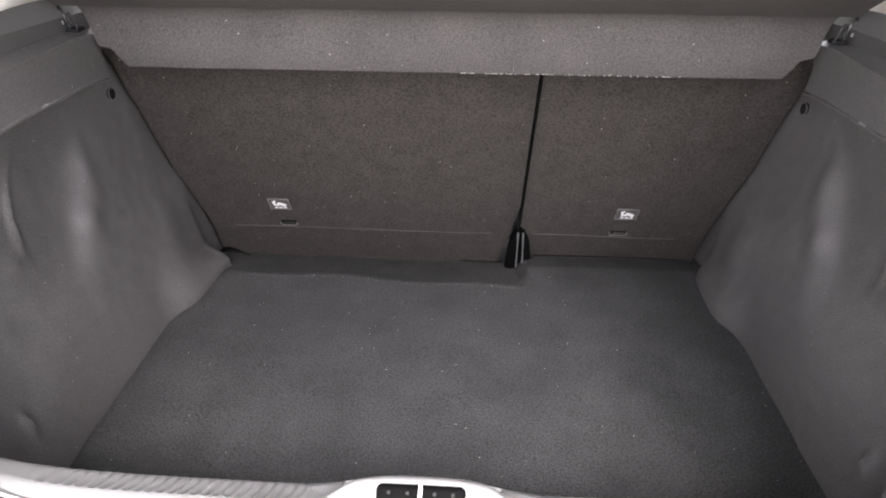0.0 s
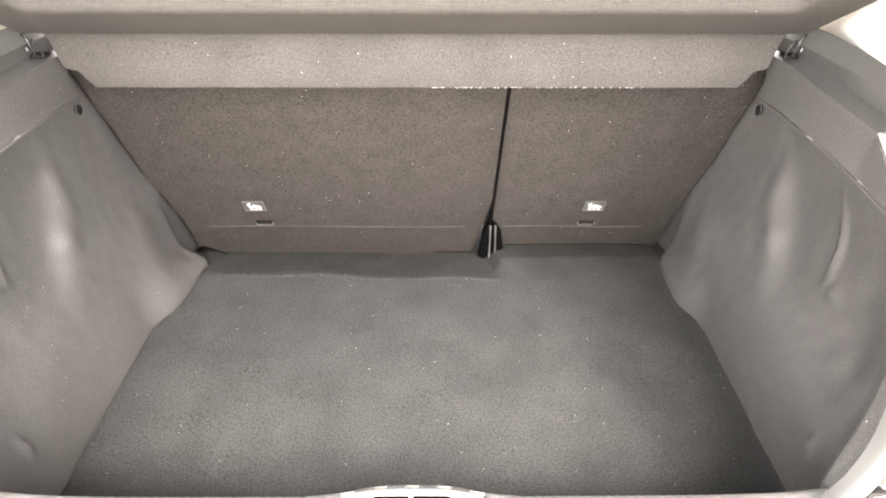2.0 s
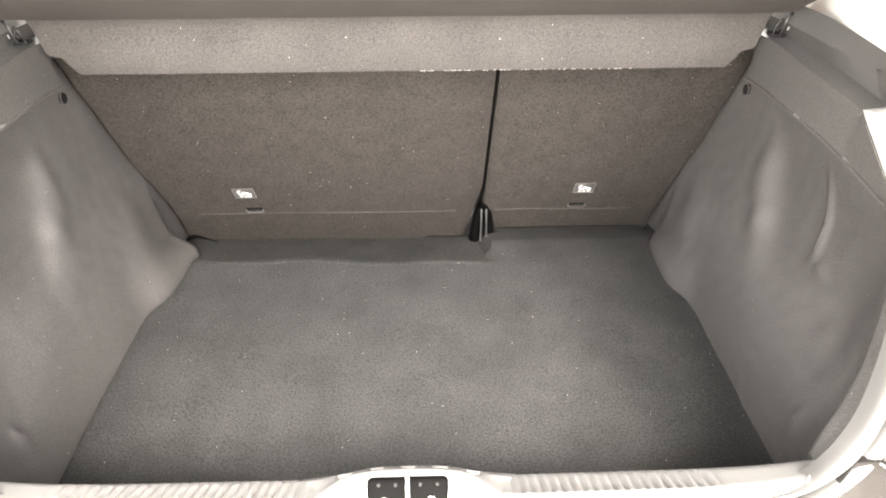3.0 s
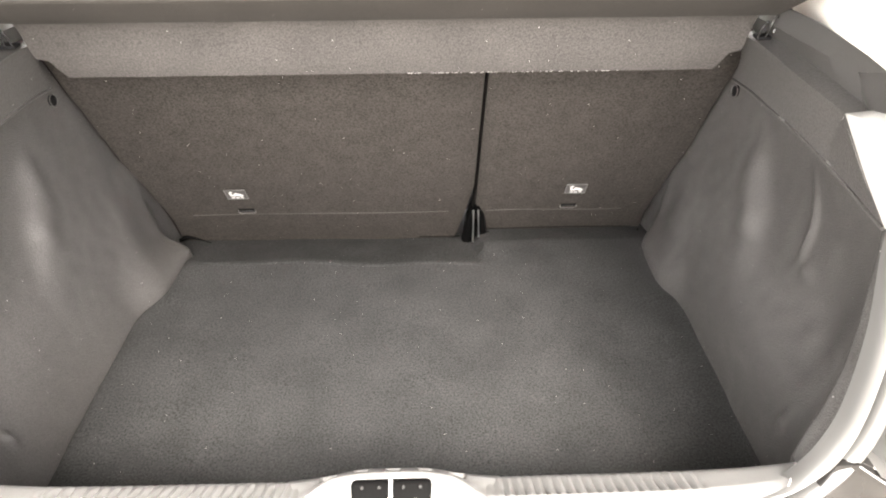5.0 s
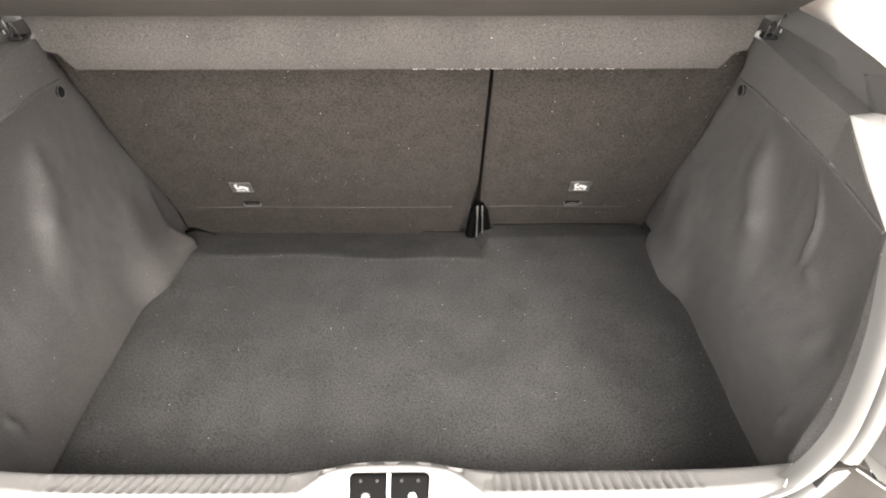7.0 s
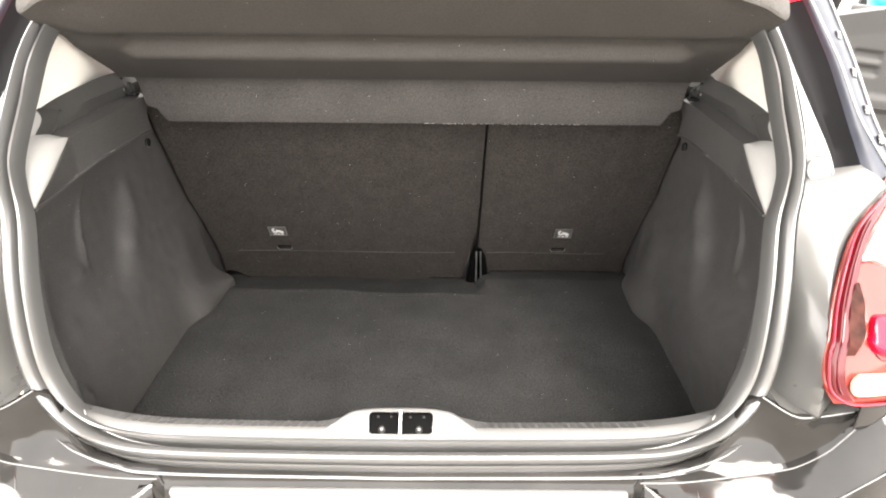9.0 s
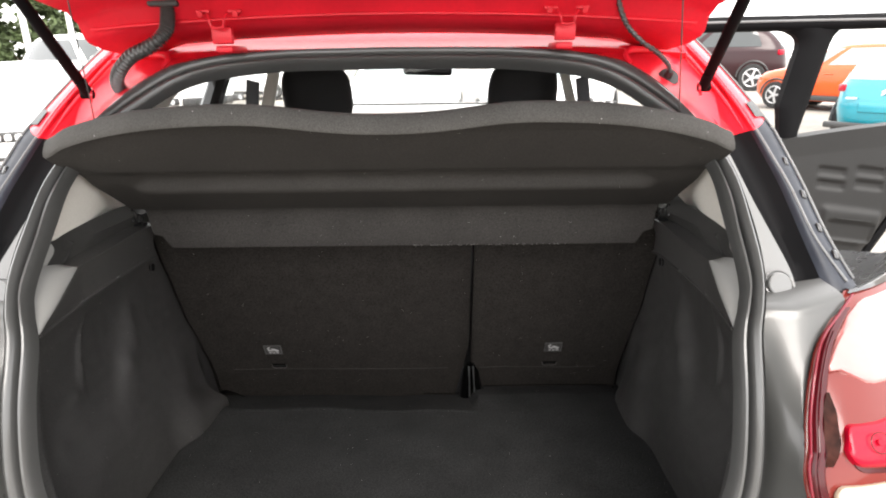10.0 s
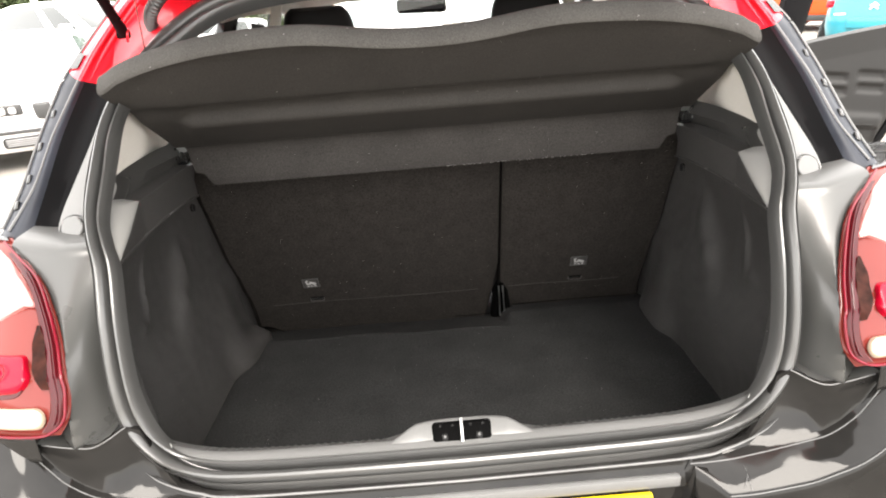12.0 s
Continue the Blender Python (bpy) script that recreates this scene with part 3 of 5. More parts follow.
    part("ledge_side", grid(rows), LINING, car)
    # fixing plugs in the lining
    for y, z, r in ((0.527, 0.990, 0.0085),):
        part("lining_plug", disc((s * (side_x(y, z, s) - 0.001), y, z), (s, 0, 0), r, 0.006, 18), GUTTER_BLACK, car)
        part("plug_ring", tube([(s * (side_x(y, z, s) - 0.004), y + (r + 0.001) * math.cos(a), z + (r + 0.001) * math.sin(a)) for a in (2 * math.pi * k / 24 for k in range(25))], 0.0010, 6, False), LINING, car)
    # pale pillar trim
    rows = []
    for i in range(15):
        z = 1.132 + (1.395 - 1.132) * i / 14
        y0 = seal_y(z) + 0.028 + 0.01 * max(0.0, (z - 1.25) / 0.145)
        y1 = smooth_table(z, (1.10, 1.20, 1.25, 1.30, 1.33, 1.35, 1.365, 1.395), (0.65, 0.69, 0.725, 0.77, 0.815, 0.865, 0.93, 1.03), 0.008)
        x = min(0.512 - 0.012 * (i / 14) - 0.040 * max(0, (z - 1.24) / 0.155) ** 2, lerp_table(z, (1.21, 1.255, 1.30, 1.33, 1.358, 1.376, 1.395), (0.512, 0.496, 0.468, 0.436, 0.40, 0.37, 0.33)))
        xf = 0.580 - 0.012 * (i / 14) - 0.040 * max(0, (z - 1.24) / 0.155) ** 2
        rows.append([(s * (x + (xf - x) * max(0.0, (j / 16 - 0.3 * (z < 1.24)) / (1 - 0.3 * (z < 1.24))) ** (0.9 if z < 1.24 else 0.6)), y0 + (y1 - y0) * j / 16, z) for j in range(17)])
    part("pillar_trim", slab(rows, (s * 0.012, 0, 0)), PILLAR, car, "pale grey rear pillar trim")
    # dark upper quarter lining in front of the ledge, below the belt
    part("quarter_lining", box(min(s * 0.565, s * 0.60), max(s * 0.565, s * 0.60), 0.52, 0.80, 0.60, 1.146, None, 0.008), TRIM_BLACK, car)


# ---- rear seat backs ----
def seat_back(x0, x1, label, notch):
    seat = thing("rear_seat_back", label, "car seat", "split rear seat", at=((x0 + x1) / 2, 0.72, 0.58))
    rows = []
    n = 36
    for i in range(49):
        v = i / 48
        z = 0.500 + (1.10 - 0.500) * v ** 1.15
        row = []
        for j in range(n + 1):
            u = j / n
            edge = min(u, 1 - u) * (x1 - x0)
            outer = (u if notch else 1 - u) * (x1 - x0)
            round_in = 0.008 * max(0, 1 - edge / 0.006) ** 2 + 0.012 * max(0, 1 - outer / 0.016) ** 2 + 0.006 * max(0, 1 - v / 0.03) ** 2
            lift = 0.034 * max(0.0, (u - 0.78) / 0.22) ** 2 if notch else 0.0
            zz = z + lift * max(0, 1 - v / 0.12)
            puff = -0.004 * math.sin(math.pi * u) * math.sin(math.pi * v)
            welt = 0.002 * math.exp(-((zz - 0.655) / 0.004) ** 2)
            lo, hi = x0, x1
            if notch:
                lo = -side_x(seat_y(zz) - 0.004, zz, -1) - 0.004 + 0.008 * gate(zz, 0.60, 0.70, 0.012)
            else:
                hi = side_x(seat_y(zz) - 0.004, zz, 1) + 0.004 - 0.007 * gate(zz, 0.61, 0.69, 0.012)
            x = lo + (hi - lo) * u
            if notch:
                x -= 0.024 * max(0, (u - 0.9) / 0.1) * max(0, 1 - (zz - 0.59) / 0.14)
            row.append((x, seat_y(zz) + round_in + puff - welt, zz))
        rows.append(row)
    part("back_panel", slab(rows, (0, 0.055, 0.02)), FELT, seat, "charcoal felt seat back panel")
    return seat


left_seat = seat_back(-0.545, 0.1375, "wide charcoal felt rear seat back, upright", True)
right_seat = seat_back(0.1440, 0.545, "narrow charcoal felt rear seat back, upright", False)
TILT_SEAT = math.degrees(math.atan(0.4236))


def on_seat(x, z, h=0.0):
    return Matrix.Translation((x, seat_y(z), z)) @ pose(0, 0, 0, 90 + TILT_SEAT, 0, 0) @ pose(0, 0, h)


for x, seat in ((-0.345, left_seat), (0.345, right_seat)):
    m = on_seat(x, 0.727)
    tag = part("anchor_label", box(-0.021, 0.021, -0.016, 0.016, 0.003, 0.0052, m, 0.0006, 1), LABEL, seat, "small square label with white pictogram")
    bms = [box(-0.021, 0.021, sy - 0.0006, sy + 0.0006, 0.0052, 0.0058, m) for sy in (-0.0154, 0.0154)]
    bms += [box(sx - 0.0006, sx + 0.0006, -0.016, 0.016, 0.0052, 0.0058, m) for sx in (-0.0204, 0.0204)]
    part("label_border", join(*bms), LABEL_LINE, tag)
    bms = []
    for cx, cy, w, h, a in ((-0.010, 0.002, 0.004, 0.013, 12), (-0.006, -0.002, 0.010, 0.004, -10), (0.003, 0.001, 0.013, 0.007, -20), (0.009, -0.002, 0.009, 0.007, -30), (-0.008, 0.009, 0.004, 0.004, 0), (-0.008, -0.010, 0.006, 0.0025, 0), (0.001, -0.010, 0.007, 0.0025, 0), (0.010, -0.010, 0.006, 0.0025, 0)):
        bms.append(box(-w / 2, w / 2, -h / 2, h / 2, 0.0054, 0.006, m @ pose(cx, cy, 0, 0, 0, a)))
    part("pictogram", join(*bms), LABEL_INK, tag)
    m = on_seat(x + (0.004 if x < 0 else -0.003), 0.668)
    # Solid block; its near-black colour gives the tether recess its shade.
    cup = part("anchor_recess", box(-0.019, 0.019, -0.0085, 0.0085, -0.004, 0.0035, m, 0.0034, 3), PIT_BLACK, seat, "black tether anchor recess, its shade put into the colour")
    # Thin grey tube draws the highlight along the recess's lower rim.
    part("recess_glint", tube([m @ Vector(p) for p in ((-0.017, 0.004, 0.004), (-0.018, -0.004, 0.004), (-0.014, -0.0078, 0.004), (0.014, -0.0078, 0.004), (0.018, -0.004, 0.004), (0.017, 0.003, 0.004))], 0.0006, 6), LABEL_LINE, cup, "grey line painting the highlight on the recess rim")
    part("anchor_loop", tube([m @ Vector(p) for p in ((-0.015, -0.004, 0.003), (-0.013, 0.003, 0.006), (-0.008, 0.0055, 0.007), (0.008, 0.0055, 0.007), (0.013, 0.003, 0.006), (0.015, -0.004, 0.003))], 0.0014, 8), GLOSS_BLACK, cup, "black steel tether loop")
    # stitched seam
    w0, w1 = ((-0.46, 0.085) if x < 0 else (0.165, 0.46))
    part("seam", tube([(w0 + (w1 - w0) * k / 20, seat_y(0.6535) - 0.0045, 0.6535 + 0.0015 * math.sin(k * 0.3)) for k in range(21)], 0.0009, 6), BOARD, seat)

# Thin black tubes paint the shaded gap below each seat back's hem.
for x0, x1, z, seat in ((0.180, 0.505, 0.580, right_seat), (0.02, 0.115, 0.552, left_seat)):
    part("hem_shade", tube([(x0 + (x1 - x0) * k / 12, seat_y(z) - 0.003 - 0.0015 * math.sin(math.pi * k / 12), z + 0.003 * math.sin(math.pi * k / 12) * (x0 > 0.1)) for k in range(13)], 0.0009, 6), PIT_BLACK, seat, "dark line painting the shaded gap under the lower hem")
# hinge bracket between the seat backs
hinge = thing("seat_hinge", "black metal seat hinge bracket between the seat backs", "hinge", at=(0.145, 0.70, 0.6))
rows = []
for k in range(9):
    v = k / 8
    z = 0.550 + 0.117 * v
    hw = lerp_table(v, (0, 0.25, 0.75, 1), (0.030, 0.027, 0.020, 0.008))
    cx = 0.1475 - 0.004 * v
    y = lerp_table(v, (0, 0.8, 1), (0.704, 0.684, 0.683))
    rows.append([(cx - hw, y + 0.02, z), (cx - hw * 0.9, y + 0.004, z), (cx - hw * 0.5, y, z), (cx - hw * 0.3, y + 0.01, z), (cx, y + 0.011, z), (cx + hw * 0.3, y + 0.01, z), (cx + hw * 0.5, y, z), (cx + hw * 0.9, y + 0.004, z), (cx + hw, y + 0.02, z)])
part("bracket", grid(rows), PIT_BLACK, hinge)
for sx in (-0.0075, 0.0055):
    part("rail", tube([(0.1490 + sx, 0.700, 0.562), (0.1470 + sx * 0.9, 0.688, 0.612), (0.1445 + sx * 0.8, 0.677, 0.662)], [0.0022, 0.0012, 0.0022], 8), CHROME, hinge, "bright metal rail edge")
part("foot", box(0.162, 0.180, 0.682, 0.712, 0.570, 0.582, None, 0.003), PIT_BLACK, hinge)
# Added dark sheet behind the slit between the seat backs, keeping it in shade.
part("gap_shade_sheet", box(0.128, 0.147, seat_y(0.85) + 0.16, seat_y(0.85) + 0.17, 0.6, 1.1), SEAT, hinge)

# ---- parcel shelf, tilted up at its rear ----
SA = math.atan2(0.148, 0.217)
shelf = thing("parcel_shelf", "dark felt parcel shelf, rear edge lifted on its cords", "parcel shelf", at=(0, 0.43, 1.124))


def on_shelf(x, d, h=0.0):
    """d metres back from the pivot along the underside, h above it."""
    return Vector((x, 0.43 - d * math.cos(SA) + h * math.sin(SA), 1.124 + d * math.sin(SA) + h * math.cos(SA)))


def shelf_rear(x):
    a = abs(x)
    return lerp_table(a, (0, 0.05, 0.1, 0.15, 0.19, 0.25, 0.32, 0.39, 0.44, 0.47, 0.49, 0.502), (0.318, 0.320, 0.330, 0.344, 0.349, 0.347, 0.338, 0.318, 0.296, 0.280, 0.266, 0.245))


def shelf_width(d):
    return lerp_table(d, (-0.02, 0.02, 0.10, 0.20, 0.245, 0.30), (0.478, 0.484, 0.488, 0.495, 0.502, 0.502))


NX = 96
rows = []
for i in range(81):
    v = i / 80
    row = []
    for j in range(NX + 1):
        u = 2 * j / NX - 1
        x = 0.502 * u
        d1 = sum(shelf_rear(x + k * 0.012) for k in (-2, -1, 0, 1, 2)) / 5
        d = 0.010 + (d1 - 0.010) * v ** 1.15
        xx = x * shelf_width(d) / 0.502
        # front recess, pressed bar with a ridge at its rear, wide panel behind
        bar = gate(abs(xx), -1, 0.442 - 0.30 * max(0.0, d - 0.075) - 25 * max(0.0, 0.045 - d) ** 2, 0.004)
        far = gate(abs(xx), -1, 0.452 - 1.2 * max(0.0, d - 0.27) - 25 * max(0.0, 0.215 - d) ** 2 * (d > 0.18), 0.006)
        h = 0.013 * gate(d, -1, 0.033, 0.0022)
        h -= bar * 0.009 * min(1.0, max(0.0, (d - 0.036) / 0.10)) * gate(d, -1, 0.150, 0.0028)
        h += bar * 0.010 * gate(d, 0.150, 0.185, 0.0028)
        h += 0.006 * gate(d, 0.168, 0.196, 0.006)
        h -= far * 0.005 * gate(d, 0.200, 9, 0.004) - far * 0.010 * min(1.0, max(0.0, (d - 0.205) / 0.11))
        row.append(on_shelf(xx, d, h))
    rows.append(row)
under = rows
edge_rows = []
for hh, back in ((0.0, 0.0), (0.002, 0.003), (0.008, 0.006), (0.024, 0.006), (0.031, 0.002), (0.035, -0.007), (0.036, -0.03), (0.034, -0.10), (0.030, -0.2), (0.028, -0.30)):
    row = []
    for j in range(NX + 1):
        u = 2 * j / NX - 1
        x = 0.502 * u
        d1 = sum(shelf_rear(x + k * 0.012) for k in (-2, -1, 0, 1, 2)) / 5
        row.append(on_shelf(x * (1 + 0.004 * (back > 0)), max(d1 + back, 0.0), hh))
    edge_rows.append(row)
part("board", grid(under), BOARD, shelf, "charcoal felt underside with pressed ridges")
part("top_cover", grid(edge_rows), LIP_FELT, shelf, "grey felt cover with rounded rear lip")
# side closing strips
for s in (1, -1):
    col = [r[NX if s > 0 else 0] for r in under]
    col2 = [p + Vector((0, 0, 0)) + (on_shelf(0, 0, 0.032) - on_shelf(0, 0, 0)) for p in col]
    part("board_side", grid([col, col2]), BOARD, shelf)
# front flap hanging toward the seat backs, curving up into the board
rows = []
top_of_flap = on_shelf(0, 0.0125, 0.0135)
line = spline([(0, 0.455, 1.055), (0, 0.4475, 1.072), (0, 0.4415, 1.093), (0, 0.4385, 1.113), (0, 0.4345, 1.130), (0, top_of_flap.y, top_of_flap.z), (0, top_of_flap.y - 0.010, top_of_flap.z + 0.008)], 61)
for i, q in enumerate(line):
    v = 1 - i / 60
    hw = lerp_table(v, (0, 0.35, 0.68, 0.72, 0.75, 1), (0.484, 0.481, 0.479, 0.478, 0.4625, 0.452))
    rows.append([(hw * (2 * j / 60 - 1), q.y + 0.0015 * noise.noise(Vector((j * 0.23, v * 2, 3))), q.z) for j in range(61)])
part("front_flap", slab(rows, (0, 0.006, 0)), SHELF_FELT, shelf, "dark felt front flap with a frayed lower edge")
bms = []
for k in range(70):
    x = 0.02 + 0.32 * random.random() ** 1.4
    w = random.uniform(0.0004, 0.0014)
    bms.append(box(-w, w, -0.0005, 0.0005, -0.0004, 0.0004, pose(x, 0.4548, 1.0548 + 0.0006 * random.random(), 0, random.uniform(-30, 30), 0)))
tagged(part("frayed_edge", join(*bms), THREAD, shelf, "pale frayed backing threads"), kind="stuff")
for s in (1, -1):
    clip = part("pivot_clip", box(min(s * 0.475, s * 0.494), max(s * 0.475, s * 0.494), 0.406, 0.422, 1.112, 1.117, None, 0.002), GUTTER_BLACK, shelf, "glossy black pivot clip")
    for dx, top in ((0.476, 1.132), (0.486, 1.140)):
        loop = spline([(s * dx, 0.408, 1.115), (s * (dx - 0.002), 0.401, 1.130), (s * dx, 0.402, top), (s * (dx + 0.006), 0.406, top + 0.004), (s * (dx + 0.009), 0.408, top - 0.006), (s * (dx + 0.007), 0.406, 1.122)], 30)
        part("clip_loop", tube(loop, 0.0013, 8), GLOSS_BLACK, clip)
    part("cord_stud", disc(on_shelf(s * 0.442, 0.285, 0.028) + Vector((0, -0.012, 0)), (0, -1, 0.2), 0.004, 0.006, 12), TRIM_BLACK, shelf)
    c0 = Vector((s * 0.414, 0.21, 1.322))
    part("cord", tube([c0, c0 + Vector((s * -0.016, -0.03, 0.054)), c0 + Vector((s * -0.066, -0.125, 0.225))], 0.0009, 6), TRIM_BLACK, shelf, "thin lifting cord")

# ---- rear pillars: gutter, flanges, body strip ----
GREY_EDGE = ((1.05, 0.572), (1.084, 0.584), (1.108, 0.584), (1.151, 0.572), (1.19, 0.561), (1.238, 0.551), (1.281, 0.54), (1.343, 0.506), (1.40, 0.436), (1.44, 0.30))
LINE_IN = ((1.05, 0.625), (1.104, 0.624), (1.144, 0.620), (1.205, 0.614), (1.281, 0.597), (1.322, 0.581), (1.393, 0.545), (1.442, 0.512), (1.47, 0.48))
LINE_OUT = ((1.05, 0.685), (1.081, 0.667), (1.10, 0.658), (1.144, 0.640), (1.205, 0.632), (1.272, 0.614), (1.322, 0.597), (1.393, 0.560), (1.442, 0.528), (1.47, 0.50))
BODY_OUT = ((1.05, 0.69), (1.083, 0.675), (1.143, 0.660), (1.213, 0.652), (1.285, 0.639), (1.343, 0.608), (1.411, 0.570), (1.45, 0.545), (1.47, 0.52))


SPLIT = 1.265  # where the red paint ends on the pillar


def table_x(tab, z):
    return smooth_table(z, [a for a, _ in tab], [b for _, b in tab], 0.012)


def pillar_strip(s, z0, z1, left, right, dy0, dy1, n=24, bulge=0.0, steps=5):
    def cut(z, k):
        if abs(z - SPLIT) > 0.02:
            return z
        x = left(SPLIT) + (right(SPLIT) - left(SPLIT)) * k / steps
        return z + 0.42 * (x - 0.565)

    rows = []
    for i in range(n + 1):
        row = []
        for k in range(steps + 1):
            a, b = cut(z0, k), cut(z1, k)
            z = a + (b - a) * i / n
            xa, xb = left(z), right(z)
            row.append((s * (xa + (xb - xa) * k / steps), gutter_y(z) + dy0 + (dy1 - dy0) * k / steps - bulge * math.sin(math.pi * k / steps), z))
        rows.append(row)
    return grid(rows)


def seal_out_x(z):
    zs = [p[2] for p in OUTER[3:17]]
    return float(np.interp(z, zs, [p[0] for p in OUTER[3:17]]))



for s in (1, -1):
    part("pillar_gusset", pillar_strip(s, 1.04, 1.262, lambda z: seal_out_x(z) + 0.006, lambda z: table_x(GREY_EDGE, z), 0.012, 0.0, bulge=0.006), SATIN, car, "satin grey panel beside the weatherstrip")
    part("upper_gutter", pillar_strip(s, 1.262, 1.44, lambda z: max(0.05, seal_out_x(min(z, 1.40)) - 0.6 * max(0.0, z - 1.40)) + 0.004, lambda z: table_x(GREY_EDGE, z) + 0.004, 0.004, 0.004, bulge=0.003), RED_INNER, car, "red painted gutter beside the weatherstrip")
    plug = part("grommet", disc((s * 0.558, gutter_y(1.088) - 0.005, 1.088), (s * 0.1, -1, 0.5), 0.0175, 0.008, 28), SATIN, car, "round grey body plug")
    bevel(plug, 0.002)
    ringpts = [Vector((s * 0.558, gutter_y(1.088) - 0.004, 1.088)) + 0.0205 * (math.cos(a) * Vector((1, 0, 0)) + math.sin(a) * Vector((0, 0.6, 0.8))) for a in (2 * math.pi * k / 28 for k in range(29))]
    part("grommet_lip", tube(ringpts, 0.0016, 6, False), RUBBER, plug)
    for z0, z1, mat, name in ((1.05, SPLIT, GUTTER_BLACK, "black_gutter"), (SPLIT, 1.47, RED_INNER, "red_gutter")):
        part(name, pillar_strip(s, z0, z1, lambda z: table_x(GREY_EDGE, z) - 0.004, lambda z: table_x(LINE_IN, z), 0.004, 0.006, bulge=-0.028), mat, car)
        part("gutter_flange", pillar_strip(s, z0 + (0.0 if z0 > 1.1 else 0.03), z1, lambda z: table_x(LINE_IN, z), lambda z: table_x(LINE_IN, z) + 0.5 * (table_x(LINE_OUT, z) - table_x(LINE_IN, z)), 0.006, -0.004, bulge=0.003), RED if z0 > 1.1 else SLATE, car, "folded painted gutter flange")
        part("pillar_skin", pillar_strip(s, z0, z1, lambda z: table_x(LINE_IN, z) + 0.5 * (table_x(LINE_OUT, z) - table_x(LINE_IN, z)), lambda z: table_x(BODY_OUT, z), -0.004, 0.012, bulge=0.004), SLATE if z0 < 1.1 else RED, car, "painted pillar skin with clip holes" if z0 < 1.1 else "red painted pillar skin")
    # Beads along the pillar stand in for sky highlights on its paint edges.
    for tab, dx, dy, r in ((LINE_OUT, -0.006, -0.003, 0.0022), (BODY_OUT, 0.001, 0.010, 0.0022)):
        part("pillar_edge", tube([(s * (table_x(tab, z) + dx), gutter_y(z) + dy, z) for z in (1.09 + (1.284 - 1.09) * k / 24 for k in range(25))], r, 6), BRIGHT_EDGE, car, "pale bead painting the paint edge's highlight")
        part("pillar_edge", tube([(s * (table_x(tab, z) + dx), gutter_y(z) + dy, z) for z in (1.286 + (1.45 - 1.286) * k / 24 for k in range(25))], r, 6), RED if tab is LINE_OUT else BRIGHT_EDGE, car, "bead standing for the upper paint edge's highlight")
    inner_edge = spline([(0.498, 0.290, 1.28), (0.475, 0.340, 1.318), (0.443, 0.390, 1.357), (0.40, 0.430, 1.388), (0.36, 0.446, 1.400), (0.30, 0.459, 1.402), (0.2, 0.465, 1.404)], 40)
    outer_edge = spline([(0.552, 0.372, 1.285), (0.556, 0.430, 1.345), (0.548, 0.490, 1.393), (0.520, 0.530, 1.430), (0.46, 0.540, 1.440), (0.36, 0.530, 1.420), (0.2, 0.520, 1.412)], 40)
    rows = []
    for k, (p, q) in enumerate(zip(inner_edge, outer_edge)):
        row = []
        for j in range(13):
            u = j / 12
            v = p + (q - p) * u + Vector((0, 0.010, -0.006)) * math.sin(math.pi * u)
            v += Vector((0, -0.006, 0.005)) * (math.exp(-((u - 0.55) / 0.10) ** 2) * gate(k, 13, 30, 1.0) + 0.8 * math.exp(-((k - 17) / 1.6) ** 2) * gate(u, 0.35, 1.2, 0.05))
            row.append(Vector((s * v.x, v.y, v.z)))
        rows.append(row)
    part("gutter_corner", grid(rows), RED_INNER, car, "pressed red sheet metal of the gutter corner")
    part("pillar_patch", pillar_strip(s, 1.302, 1.325, lambda z: table_x(LINE_OUT, z) + 0.006, lambda z: table_x(BODY_OUT, z) + 0.001, -0.006, 0.006), TRIM_BLACK, car, "dark square patch on the red pillar")
    for z in (1.118, 1.15, 1.192, 1.236):
        x = 0.5 * (table_x(LINE_OUT, z) + table_x(BODY_OUT, z))
        part("pillar_clip", box(-0.005, 0.005, -0.0022, 0.0022, -0.008, 0.008, pose(s * x, gutter_y(z) + 0.002, z, -40, s * 18, s * 20), 0.0025, 3), GLOSS_BLACK, car, "glossy black trim clip")
    # outer body side turning forward from the pillar
    rows = []
    for i in range(25):
        z = 1.05 + (1.47 - 1.05) * i / 24
        x0, y0 = table_x(BODY_OUT, z), gutter_y(z) + 0.012
        rows.append([(s * (x0 + dx), y0 + dy, z + dz) for dx, dy, dz in ((0, 0, 0), (0.004, 0.02, 0), (0.010, 0.12, -0.005), (0.012, 0.30, -0.01))])
    part("pillar_side", grid(rows), BLACK_PAINT, car, "gloss black pillar side")
    # quarter panel between the strip and the lamp
    def quarter(u, z):
        y0 = seal_y(z) + 0.03
        xa = seal_out_x(z) + 0.004
        yl = smooth_table(z, (0.80, 0.885, 0.95, 1.09, 1.2), (-0.071, -0.072, -0.045, 0.108, 0.23), 0.03)
        edge = smooth_table(z, (0.75, 0.90, 0.95, 0.986, 1.02, 1.049, 1.068, 1.09, 1.2), (0.520, 0.510, 0.510, 0.523, 0.542, 0.567, 0.598, 0.637, 0.80), 0.025)
        far = max(edge, lerp_table(z, (0.80, 0.86, 1.03, 1.09), (0.560, 0.560, 0.556, 0.637)))
        x = xa + (far - xa) * u
        k = (x - xa) / (edge - xa)
        return Vector((s * x, y0 + (yl - y0) * min(k, 1.0) ** 1.15 + 0.03 * max(0.0, k - 1.0) - 0.008 * math.sin(math.pi * min(k, 1.0)), z))

    us = [k / 20 for k in range(21)]
    foot = [lerp_table(u, (0, 0.25, 0.55, 1), (0.852, 0.848, 0.850, 0.862)) for u in us]
